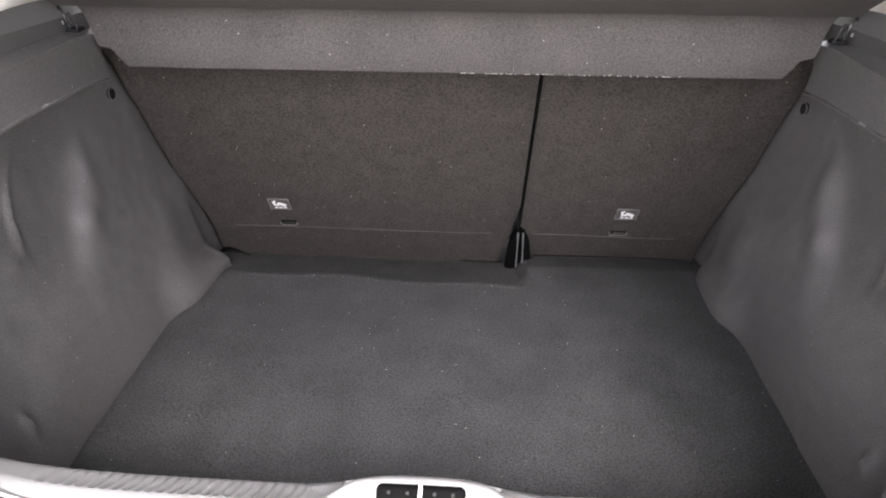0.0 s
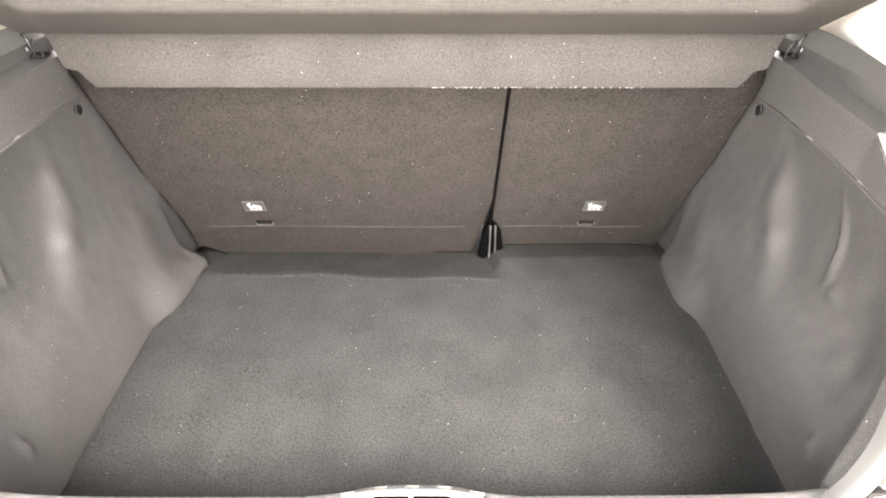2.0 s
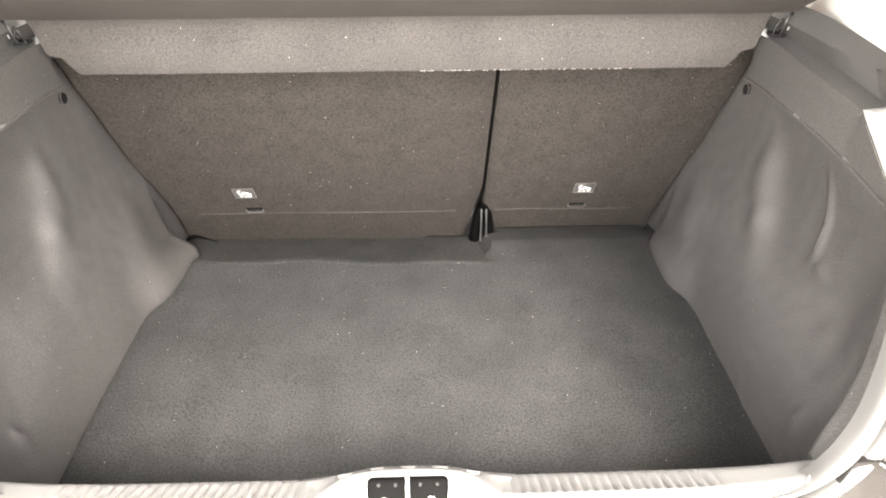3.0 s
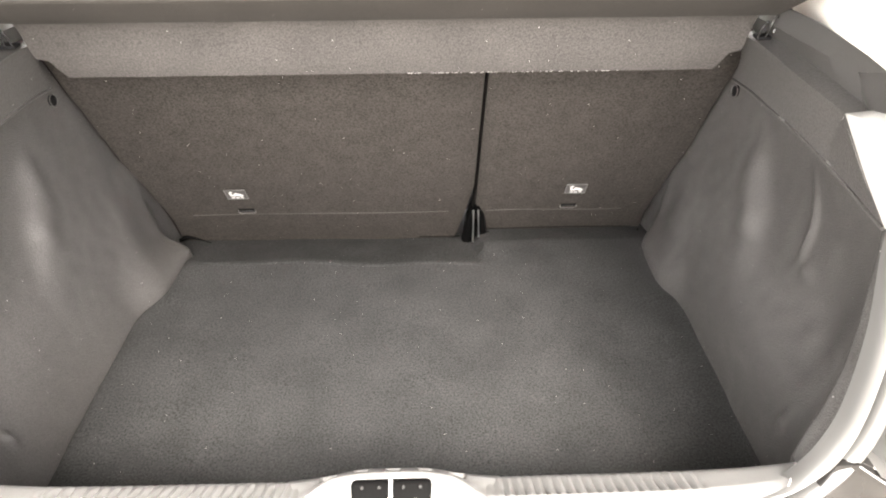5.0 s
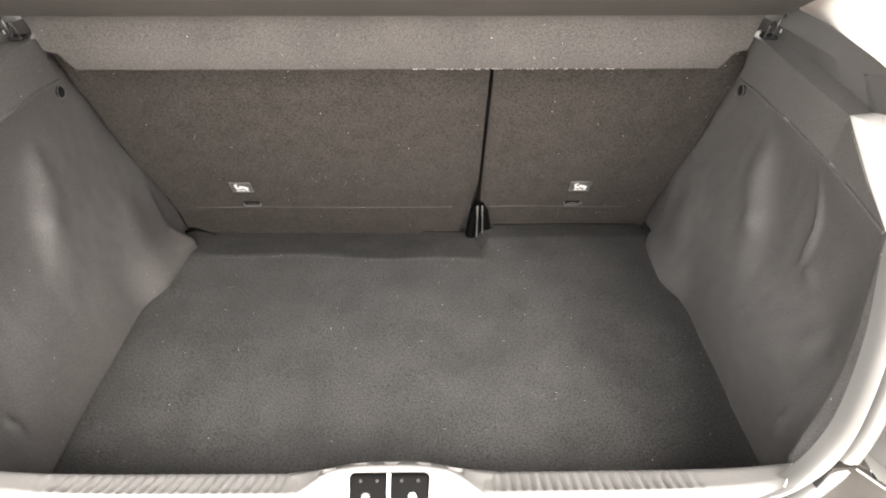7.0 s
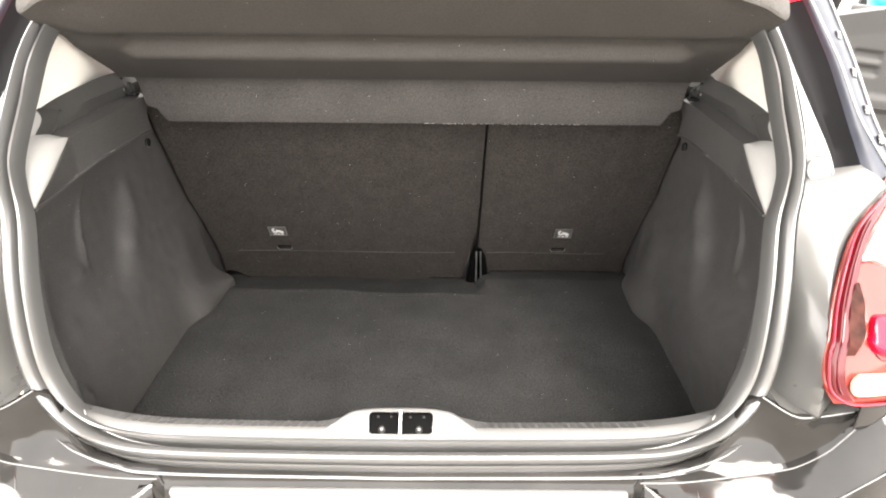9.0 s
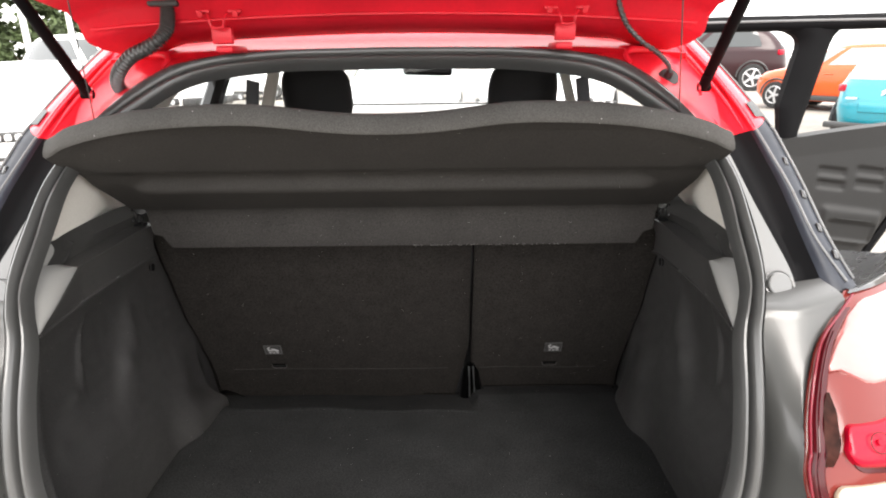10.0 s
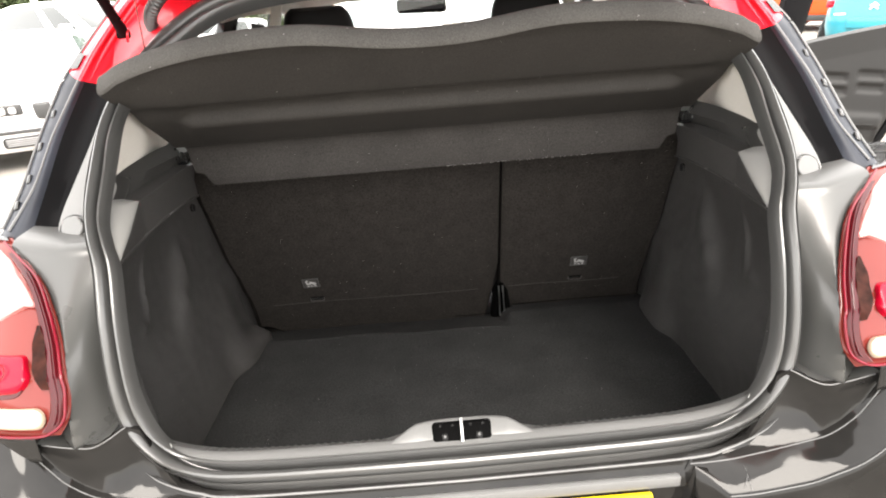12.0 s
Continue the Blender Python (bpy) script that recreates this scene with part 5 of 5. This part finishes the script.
part("grommet_cone", join(disc((0.475, 0.432, 1.364), (0, -1, 0.8), 0.021, 0.012, 24, 0.017), disc((0.474, 0.425, 1.372), (0, -1, 0.8), 0.009, 0.018, 16, 0.005)), TRIM_BLACK, thin)
for s in (1, -1):
    part("gutter_pressing", tube(spline([(s * 0.405, 0.425, 1.392), (s * 0.400, 0.440, 1.405), (s * 0.415, 0.460, 1.413), (s * 0.450, 0.478, 1.414), (s * 0.470, 0.492, 1.420), (s * 0.49, 0.505, 1.428)], 30), [0.003 + 0.003 * math.sin(math.pi * k / 29) for k in range(30)], 8), RED_INNER, car, "pressed swage in the red gutter")
    for tab, dx, dy, r in ((LINE_IN, -0.012, -0.001, 0.0035), (LINE_IN, 0.004, -0.002, 0.0028), (GREY_EDGE, 0.010, 0.004, 0.0040)):
        part("gutter_pressing", tube([(s * (table_x(tab, z) + dx), gutter_y(z) + dy, z) for z in (1.282 + (1.44 - 1.282) * k / 20 for k in range(21))], [r * min(1.0, 0.25 + 3 * min(k, 20 - k) / 20) for k in range(21)], 8), RED_INNER, car, "pressed swage along the red gutter")

# ---- cabin seen over the shelf ----
for s in (1, -1):
    seat = thing("front_seat", "black cloth front seat with a wide headrest", "car seat", "front seats", at=(s * 0.36, 1.55, 0.4))
    rows = []
    for k in range(17):
        v = k / 16
        z = 1.205 + 0.178 * v
        hw = 0.122 * (1 - 0.20 * max(0, (v - 0.45) / 0.55) ** 2.5) * (1 - 0.10 * max(0, 0.25 - v) / 0.25)
        cap = math.sqrt(max(0.02, 1 - max(0, (v - 0.8) / 0.2) ** 2.2)) * math.sqrt(max(0.03, 1 - max(0, (0.15 - v) / 0.15) ** 2))
        y = 1.515 - 0.06 * v
        row = []
        for q in range(28):
            a = 2 * math.pi * q / 28
            cx, cy = math.cos(a), math.sin(a)
            row.append((s * 0.36 + hw * (0.85 + 0.15 * cap) * math.copysign(abs(cx) ** 0.6, cx), y + 0.05 * cap * math.copysign(abs(cy) ** 0.8, cy), z))
        rows.append(row)
    bm = grid(rows, close=True)
    bm.verts.ensure_lookup_table()
    bm.faces.new([bm.verts[k] for k in range(28)])
    bm.faces.new([bm.verts[len(bm.verts) - 1 - k] for k in range(28)])
    part("headrest", bm, SEAT, seat)
    for d in (-0.055, 0.055):
        part("headrest_post", tube([(s * 0.36 + d, 1.525, 1.08), (s * 0.36 + d, 1.52, 1.20)], 0.006, 10), GLOSS_BLACK, seat)
    part("backrest", box(s * 0.36 - 0.24, s * 0.36 + 0.24, -0.06, 0.06, -0.33, 0.33, pose(0, 1.60, 0.80, 12, 0, 0), 0.05, 4), SEAT, seat)
    part("cushion", box(s * 0.36 - 0.25, s * 0.36 + 0.25, 1.66, 2.15, 0.36, 0.52, None, 0.05, 3), SEAT, seat)
    # centre pillar and roof rail
    part("centre_pillar", grid([[(s * (0.60 - 0.12 * t), 1.30 + 0.06 * t, 0.95 + 0.46 * t), (s * (0.575 - 0.12 * t), 1.33 + 0.06 * t, 0.95 + 0.46 * t), (s * (0.585 - 0.12 * t), 1.42 + 0.04 * t, 0.95 + 0.46 * t), (s * (0.62 - 0.12 * t), 1.44 + 0.04 * t, 0.95 + 0.46 * t)] for t in (0, 0.25, 0.5, 0.75, 1)]), PILLAR, car, "pale grey centre pillar trim")
    part("belt_strap", box(-0.022, 0.022, -0.002, 0.002, -0.17, 0.2, pose(s * 0.555, 1.318, 1.15, 7, -s * 12, s * 12)), SEAT, car)
    part("front_pillar", tube(spline([(s * 0.52, 2.12, 1.40), (s * 0.60, 2.55, 1.30), (s * 0.68, 3.0, 1.13)], 12), 0.035, 10), PILLAR, car)
    part("roof_rail", tube(spline([(s * 0.475, 0.78, 1.385), (s * 0.515, 1.2, 1.40), (s * 0.52, 1.7, 1.40), (s * 0.51, 2.15, 1.385)], 20), 0.03, 10), HEADLINER, car)
    part("belt_line", box(min(s * 0.60, s * 0.72), max(s * 0.60, s * 0.72), (0.80 if s < 0 else 1.32), 2.9, 0.4, 0.99, None, 0.02), DOOR_CARD, car)
part("rear_door_frame", join(tube([(-0.63, 0.90, 0.98), (-0.60, 1.02, 1.20), (-0.545, 1.12, 1.395)], 0.028, 8)), GLOSS_BLACK, car, "black window divider of the closed rear door")
part("front_window_frame", tube([(-0.60, 1.60, 0.98), (-0.57, 1.56, 1.2), (-0.52, 1.52, 1.39)], 0.014, 8), GLOSS_BLACK, car)
part("cabin_floor", box(-0.62, 0.62, 0.76, 2.9, 0.28, 0.34), SEAT, car)
part("rear_bench", box(-0.58, 0.58, 0.80, 1.28, 0.36, 0.55, None, 0.05, 3), SEAT, car)
part("windscreen_header", box(-0.53, 0.53, 2.16, 2.24, 1.402, 1.435, None, 0.012), HEADLINER, car)
dash = part("dashboard", join(box(-0.66, 0.66, 2.45, 3.02, 0.55, 1.05, None, 0.03, 3), box(-0.64, 0.64, 2.40, 2.56, 0.99, 1.137, None, 0.012, 3)), DASH, car, "pale dashboard with a red pinstripe")
part("dash_cowl", box(-0.66, 0.66, 2.52, 2.955, 1.04, 1.150, None, 0.012, 3), DASH, dash)
part("pinstripe", box(-0.62, 0.17, 2.392, 2.404, 1.138, 1.1465, None, 0.002), RED, dash, "red dashboard pinstripe")
part("demister_slot", box(-0.60, 0.60, 2.93, 2.975, 1.146, 1.160, None, 0.003), GLOSS_BLACK, dash)
for x in (-0.10, -0.04, 0.03, 0.09):
    part("air_vent", box(x - 0.025, x + 0.025, 2.388, 2.40, 1.082, 1.119, None, 0.006), GLOSS_BLACK, dash)
    part("vent_slat", box(x - 0.021, x + 0.021, 2.384, 2.3885, 1.085, 1.109, None, 0.003), CHROME, dash)
wheel = thing("steering_wheel", "black leather steering wheel with silver spoke trim", "steering wheel", at=(0.36, 2.28, 1.02))
mw = pose(0.36, 2.27, 1.02, 68, 0, 0)
part("wheel_rim", tube([mw @ Vector((0.185 * math.cos(a), 0.175 * math.sin(a), 0)) for a in (2 * math.pi * k / 40 for k in range(41))], 0.016, 10, False), SEAT, wheel)
part("wheel_hub", box(-0.07, 0.07, -0.06, 0.05, -0.03, 0.02, mw, 0.02, 3), GLOSS_BLACK, wheel)
for a in (-1, 1):
    part("wheel_spoke", box(min(a * 0.06, a * 0.18), max(a * 0.06, a * 0.18), -0.015, 0.015, -0.01, 0.01, mw, 0.005), ALLOY, wheel)
mir = thing("interior_mirror", "black framed interior mirror under the roof", "mirror", at=(0.01, 2.45, 1.36))
part("mirror_shell", box(-0.125, 0.125, -0.02, 0.02, -0.034, 0.034, pose(0.005, 2.45, 1.362, -4, 2, -8), 0.019, 4), GUTTER_BLACK, mir)
part("mirror_face", box(-0.112, 0.112, -0.0235, -0.0205, -0.020, 0.020, pose(0.005, 2.45, 1.362, -4, 2, -8), 0.001, 1), GUTTER_BLACK, mir)
part("mirror_stalk", tube([(0.01, 2.47, 1.365), (0.01, 2.43, 1.365)], 0.01, 8), GLOSS_BLACK, mir)
pane = part("windscreen", grid([[(-0.62, 3.02, 1.145), (0.62, 3.02, 1.145)], [(-0.52, 2.20, 1.425), (0.52, 2.20, 1.425)]]), PANE, car, "clear windscreen glass")
pane.visible_shadow = False
pane = part("side_window", grid([[(-0.66, 0.82, 0.99), (-0.66, 2.5, 0.99)], [(-0.555, 0.95, 1.39), (-0.555, 2.15, 1.39)]]), PANE, car, "clear side window glass")
pane.visible_shadow = False
part("bonnet", grid([[(0.84 * (2 * j / 10 - 1) * w, y, z - 0.05 * (2 * j / 10 - 1) ** 2) for j in range(11)] for y, z, w in ((3.0, 1.145, 0.95), (3.4, 1.06, 1.0), (3.7, 0.94, 0.98), (3.85, 0.75, 0.9), (3.88, 0.4, 0.9))]), RED, car)

# ---- open rear door on the driver's side ----
DOOR_A, DOOR_B = Vector((0.80, 1.38, 0)), Vector((1.66, 1.30, 0))
dd = (DOOR_B - DOOR_A).normalized()
dn = Vector((-dd.y, dd.x, 0))


def dpt(u, z, h=0.0):
    p = DOOR_A + dd * u - Vector((0, 1, 0)) * h
    return Vector((p.x, p.y, z))


rows = []
for i in range(161):
    v = i / 160
    row = []
    for j in range(141):
        u = j / 140
        z = 0.42 + (1.05 + 0.27 * 0.84 * u - 0.11 * (0.84 * u) ** 2 - 0.42) * v
        right = smooth_table(z, (0.42, 0.8, 0.913, 1.087, 1.2), (0.60, 0.767, 0.82, 0.883, 0.875))
        uu = 0.02 + (right - 0.02) * u
        h = 0.03 + 0.02 * math.sin(math.pi * min(1, v * 1.1)) - 0.05 * max(0, (u - 0.9) / 0.1) ** 2
        for cu in (0.575, 0.695):
            for cz in (1.032, 0.988):
                h -= 0.008 * gate(uu, cu - 0.042, cu + 0.042, 0.002) * gate(z + 0.12 * (uu - cu), cz - 0.013, cz + 0.013, 0.0018)
        h += 0.012 * gate(uu, 0.56, 0.745, 0.004) * gate(z + 0.12 * (uu - 0.66), 0.79, 0.905, 0.004) - 0.010 * gate(uu, 0.58, 0.73, 0.002) * gate(z + 0.12 * (uu - 0.66), 0.80, 0.862, 0.002)
        row.append(dpt(uu, z, h))
    rows.append(row)
door = part("rear_door", slab(rows, (0, 0.06, 0)), DOOR_CARD, car, "open rear door with grey plastic door card")
rail = [dpt(0.0, 1.484), dpt(0.07, 1.496), dpt(0.43, 1.499), dpt(0.84, 1.500), dpt(0.93, 1.47), dpt(0.945, 1.38), dpt(0.93, 1.20)]
part("door_window_frame", join(tube(spline(rail, 40), 0.024, 10), tube([dpt(0.03, 1.49), dpt(0.02, 1.30), dpt(0.01, 1.06)], 0.022, 10)), GUTTER_BLACK, door, "black window frame of the open door")
part("frame_strip", tube([dpt(0.05, 1.502, 0.022), dpt(0.43, 1.505, 0.022), dpt(0.84, 1.505, 0.022)], 0.004, 6), BRIGHT_EDGE, door, "bright strip along the window frame")
rows = []
for k in range(31):
    z = 1.12 + 0.365 * k / 30
    lo = lerp_table(z, (1.12, 1.169, 1.243, 1.43, 1.452, 1.467, 1.477, 1.485), (0.405, 0.405, 0.392, 0.424, 0.418, 0.400, 0.372, 0.33))
    hi = lerp_table(z, (1.12, 1.166, 1.44, 1.465, 1.485), (0.462, 0.466, 0.517, 0.527, 0.55))
    rows.append([dpt(lo + (hi - lo) * q, z, 0.018 * math.sin(math.pi * min(1, max(0, q)))) for q in (0, 0.06, 0.2, 0.4, 0.6, 0.8, 0.94, 1)])
part("door_divider", slab(rows, (0, 0.03, 0)), GUTTER_BLACK, door, "black window divider post")
part("door_edge", tube([dpt(smooth_table(z, (0.42, 0.8, 0.913, 1.087, 1.2), (0.60, 0.767, 0.82, 0.883, 0.875)) + 0.012, z, 0.0) for z in (0.44 + 0.72 * k / 24 for k in range(25))], 0.016, 8), GUTTER_BLACK, door, "black rubber edge of the door")
part("door_seam", tube([dpt(0.60, 0.880, 0.062), dpt(0.71, 0.868, 0.062)], 0.002, 6), DOOR_CARD, door)


# ---- other cars in the yard ----
LEVELS = [(0.20, 1.86, -1.82, 0.76), (0.34, 1.98, -1.93, 0.84), (0.55, 2.0, -1.98, 0.87), (0.72, 1.96, -1.97, 0.87), (0.84, 1.78, -1.95, 0.86), (0.93, 1.35, -1.93, 0.85),
          (0.98, 1.02, -1.90, 0.81), (1.08, 0.86, -1.83, 0.775), (1.2, 0.64, -1.72, 0.73), (1.32, 0.40, -1.58, 0.68), (1.40, 0.18, -1.42, 0.63), (1.445, -0.05, -1.2, 0.55), (1.462, -0.3, -0.95, 0.35)]


def shell_ring(level, n=56, grow=0.0):
    z, yf, yb, hw = level
    out = []
    for k in range(n):
        a = 2 * math.pi * k / n
        c, s_ = math.cos(a), math.sin(a)
        out.append(((hw + grow) * math.copysign(abs(c) ** 0.42, c), (yf + yb) / 2 + ((yf - yb) / 2 + grow) * math.copysign(abs(s_) ** 0.42, s_), z))
    return out


def level_at(z):
    zs = [q[0] for q in LEVELS]
    return (z, *(float(np.interp(z, zs, [q[k] for q in LEVELS])) for k in (1, 2, 3)))


def parked_car(label, paint, at, turn, scale=(1, 1, 1), glass=None, face=""):
    v = thing("parked_car", label, "car", "cars parked in the yard")
    rows = [shell_ring(level_at(z)) for z in (0.20, 0.26, 0.34, 0.44, 0.55, 0.64, 0.72, 0.78, 0.84, 0.89, 0.93, 0.98, 1.08, 1.2, 1.32, 1.40, 1.445, 1.462)]
    bm = grid(rows, close=True)
    bm.verts.ensure_lookup_table()
    n = len(bm.verts)
    bm.faces.new([bm.verts[n - 1 - k] for k in range(56)])
    body = part("body", bm, paint, v)
    zs = (1.01, 1.08, 1.16, 1.24, 1.31, 1.36)
    for k0, k1, name in ((9, 19, "windscreen"), (37, 47, "rear_window"), (-3, 1, "side_window"), (2, 6, "side_window"), (22, 26, "side_window"), (27, 31, "side_window")):
        rr = []
        for z in zs:
            full = shell_ring(level_at(z), 56, 0.006)
            rr.append([full[k % 56] for k in range(k0, k1 + 1)])
        part(name, grid(rr), glass or DARK_GLASS, body)
    for sx in (1, -1):
        for y in (1.25, -1.22):
            w = part("wheel", disc((sx * 0.79, y, 0.315), (sx, 0, 0), 0.315, 0.19, 36), TYRE, v)
            bevel(w, 0.03, 3)
            part("wheel_arch", join(tube([(sx * 0.872, y + 0.36 * math.cos(a), 0.33 + 0.36 * math.sin(a)) for a in (math.pi * k / 20 for k in range(21))], 0.022, 8)), TRIM_BLACK, body)
            bms = [disc((sx * 0.888, y, 0.315), (sx, 0, 0), 0.05, 0.02, 16), tube([(sx * 0.885, y + 0.2 * math.cos(a), 0.315 + 0.2 * math.sin(a)) for a in (2 * math.pi * k / 28 for k in range(29))], 0.014, 6, False)]
            for k in range(5):
                a = 2 * math.pi * k / 5 + 0.3
                bms.append(box(-0.012, 0.012, -0.024, 0.024, 0.03, 0.2, Matrix.Translation((sx * 0.887, y, 0.315)) @ Matrix.Rotation(a, 4, "X")))
            part("rim", join(*bms), ALLOY, w)
        part("headlamp", box(sx * 0.62 - 0.15, sx * 0.62 + 0.15, 1.80, 1.90, 0.66, 0.76, pose(0, 0, 0, 0, 0, 0), 0.03, 3), HEADLAMP, v)
        part("rear_lamp", box(-0.10, 0.10, -0.04, 0.04, -0.06, 0.06, pose(sx * 0.66, -1.79, 0.875, 0, 0, sx * 38), 0.025, 3), LAMP_RED, v)
        part("door_mirror", box(sx * 0.93 - 0.09, sx * 0.93 + 0.09, 0.72, 0.80, 0.97, 1.09, None, 0.03, 3), paint, v)
        part("sill_strip", box(sx * 0.862 - 0.012, sx * 0.862 + 0.012, -0.8, 0.85, 0.22, 0.34, None, 0.01), TRIM_BLACK, v)
        part("door_handle", box(sx * 0.872 - 0.012, sx * 0.872 + 0.012, 0.05 - 0.10, 0.05 + 0.10, 0.80, 0.825, None, 0.008), paint, v)
    if face == "grille":
        part("upper_grille", box(-0.34, 0.34, 1.955, 1.995, 0.60, 0.72, None, 0.02, 3), TRIM_BLACK, v)
        for k in range(6):
            x = -0.25 + 0.1 * k
            part("grille_cell", box(x - 0.035, x + 0.035, 1.99, 2.003, 0.625, 0.695, None, 0.02, 3), CHROME, v)
        part("centre_bar", box(-0.72, 0.72, 1.985, 2.008, 0.41, 0.45, None, 0.008), TRIM_BLACK, v)
        for sx in (1, -1):
            part("side_grille", box(sx * 0.52 - 0.085, sx * 0.52 + 0.085, 1.935, 1.985, 0.53, 0.71, pose(0, 0, 0, 0, 0, 0), 0.03, 3), TRIM_BLACK, v)
            inlet = part("lower_intake", box(sx * 0.27 - 0.2, sx * 0.27 + 0.2, 1.97, 2.004, 0.265, 0.375, None, 0.035, 3), TRIM_BLACK, v)
            for k in range(4):
                part("intake_slat", box(sx * 0.27 - 0.17, sx * 0.27 + 0.17, 2.0, 2.008, 0.285 + 0.021 * k, 0.292 + 0.021 * k), ALLOY, inlet)
    elif face == "fog":
        part("grille", box(-0.5, 0.5, 1.96, 2.005, 0.33, 0.46, None, 0.03, 3), TRIM_BLACK, v)
        for sx in (1, -1):
            fogb = part("fog_surround", box(sx * 0.66 - 0.13, sx * 0.66 + 0.13, 1.90, 1.965, 0.36, 0.47, None, 0.03, 3), TRIM_BLACK, v)
            part("fog_lamp", disc((sx * 0.68, 1.97, 0.415), (0, 1, 0), 0.04, 0.02, 18), HEADLAMP, fogb)
    elif face == "rear":
        part("bumper_strip", box(-0.80, 0.80, -2.0, -1.93, 0.26, 0.36, None, 0.03, 3), TRIM_BLACK, v)
        part("plate_recess", box(-0.34, 0.34, -1.995, -1.962, 0.52, 0.68, None, 0.02, 3), paint, v)
        for dz in (0.0, 0.045):
            part("badge_chevron", join(box(-0.07, 0.005, -0.006, 0.006, -0.011, 0.011, pose(0, -1.975, 0.83 + dz, 0, -35, 0)), box(-0.005, 0.07, -0.006, 0.006, -0.011, 0.011, pose(0, -1.975, 0.83 + dz, 0, 35, 0))), CHROME, v)
        for x in (-0.45, 0.45):
            part("badge_bar", box(x - 0.08, x + 0.08, -1.985, -1.97, 0.72, 0.745), CHROME, v)
        part("wiper", tube([(0.0, -1.90, 1.02), (0.3, -1.87, 1.06)], 0.012, 6), TRIM_BLACK, v)
    v.matrix_world = pose(*at, 0, 0, turn) @ Matrix.Diagonal((*scale, 1))
    return v


parked_car("white car facing the boot, black grille and lower intakes", WHITE, (-5.35, 7.6, 0), 200, face="grille", glass=PALE_GLASS)
parked_car("white car with black fog lamp surrounds", WHITE, (-7.9, 14.6, 0), 243, (1.45, 1.45, 1.45), face="fog")
parked_car("white car standing side on in the yard", WHITE, (-7.6, 24.0, 0), 80)
parked_car("white car parked ahead of the windscreen", WHITE, (-0.55, 10.2, 0), 178, (1.1, 1.0, 1.15), glass=PALE_GLASS)
parked_car("white car standing beside another white car", WHITE, (1.75, 10.8, 0), 174, (1.1, 1.0, 1.1), glass=PALE_GLASS)
parked_car("pale car parked at the yard's far end", WHITE, (3.4, 15.0, ground_z(3.4)), 175, face="fog")
parked_car("bright orange hatchback seen past the open door", ORANGE, (10.0, 14.1, ground_z(10.0)), 28, (1.05, 1.05, 1.05), glass=PALE_GLASS)
parked_car("turquoise hatchback with its rear toward the open door", TEAL, (7.95, 9.0, ground_z(7.95)), -56, (0.95, 0.95, 0.95), face="rear", glass=PALE_GLASS)
parked_car("tall dark red car standing side on behind the orange one", MAROON, (10.6, 24.2, ground_z(10.6)), 65, (1.5, 1.5, 1.6))


# ---- hedge trees and posts at the yard's edge ----
def tree(x, y, h, r, seed):
    rng = random.Random(seed)
    t = thing("tree", "leafy green boundary tree", "tree", "boundary trees", at=(x, y, 0))
    part("trunk", tube([(x, y, 0), (x + 0.05, y, h * 0.35), (x - 0.05, y + 0.05, h * 0.7)], [0.16, 0.12, 0.05], 10), BARK, t)
    for k in range(6):
        a = rng.uniform(0, 6.28)
        z = h * rng.uniform(0.2, 0.6)
        part("limb", tube([(x, y, z), (x + 0.5 * r * math.cos(a), y + 0.5 * r * math.sin(a), z + 0.35 * r), (x + 0.9 * r * math.cos(a), y + 0.9 * r * math.sin(a), z + 0.8 * r)], [0.06, 0.04, 0.015], 6), BARK, t)
    verts, faces = [], []
    clumps = []
    for k in range(95):
        a, q = rng.uniform(0, 6.28), math.sqrt(rng.random())
        z = h * rng.uniform(0.08, 1.0)
        wide = r * (0.6 + 0.5 * math.sin(math.pi * min(0.95, z / h)))
        clumps.append((x + wide * q * math.cos(a), y + wide * q * math.sin(a), z, rng.uniform(0.25, 0.55)))
    for cx, cy, cz, cr in clumps:
        for k in range(110):
            d = Vector((rng.gauss(0, 1), rng.gauss(0, 1), rng.gauss(0, 1))).normalized() * cr * rng.random() ** 0.4
            p = Vector((cx, cy, cz)) + d
            u = Vector((rng.gauss(0, 1), rng.gauss(0, 1), rng.gauss(0, 0.6))).normalized() * rng.uniform(0.09, 0.16)
            w = u.orthogonal().normalized() * u.length * 0.5
            i = len(verts)
            verts += [p - u, p + w, p + u, p - w]
            faces.append((i, i + 1, i + 2, i + 3))
    me = bpy.data.meshes.new("crown")
    me.from_pydata([tuple(q) for q in verts], [], faces)
    me.materials.append(LEAF)
    crown = new("crown", me)
    crown.parent = t
    crown.matrix_parent_inverse = Matrix.Translation(-t.location)


for k in range(9):
    tree(-27.0 + 2.4 * k, 19.0 + 1.6 * k + (k % 2) * 0.7, 4.6 + 0.5 * (k % 3), 1.5, 30 + k)
post = thing("post", "white painted steel lamp post", "post", "yard posts", at=(-16.0, 19.0, 0))
part("shaft", tube([(-16.0, 19.0, 0), (-16.0, 19.0, 6.0)], [0.11, 0.08], 12), POST, post)
for x, y in ((-13.4, 19.5), (-11.6, 19.0), (-18.6, 18.5)):
    copy_thing(post, Matrix.Translation((x, y, 0)))
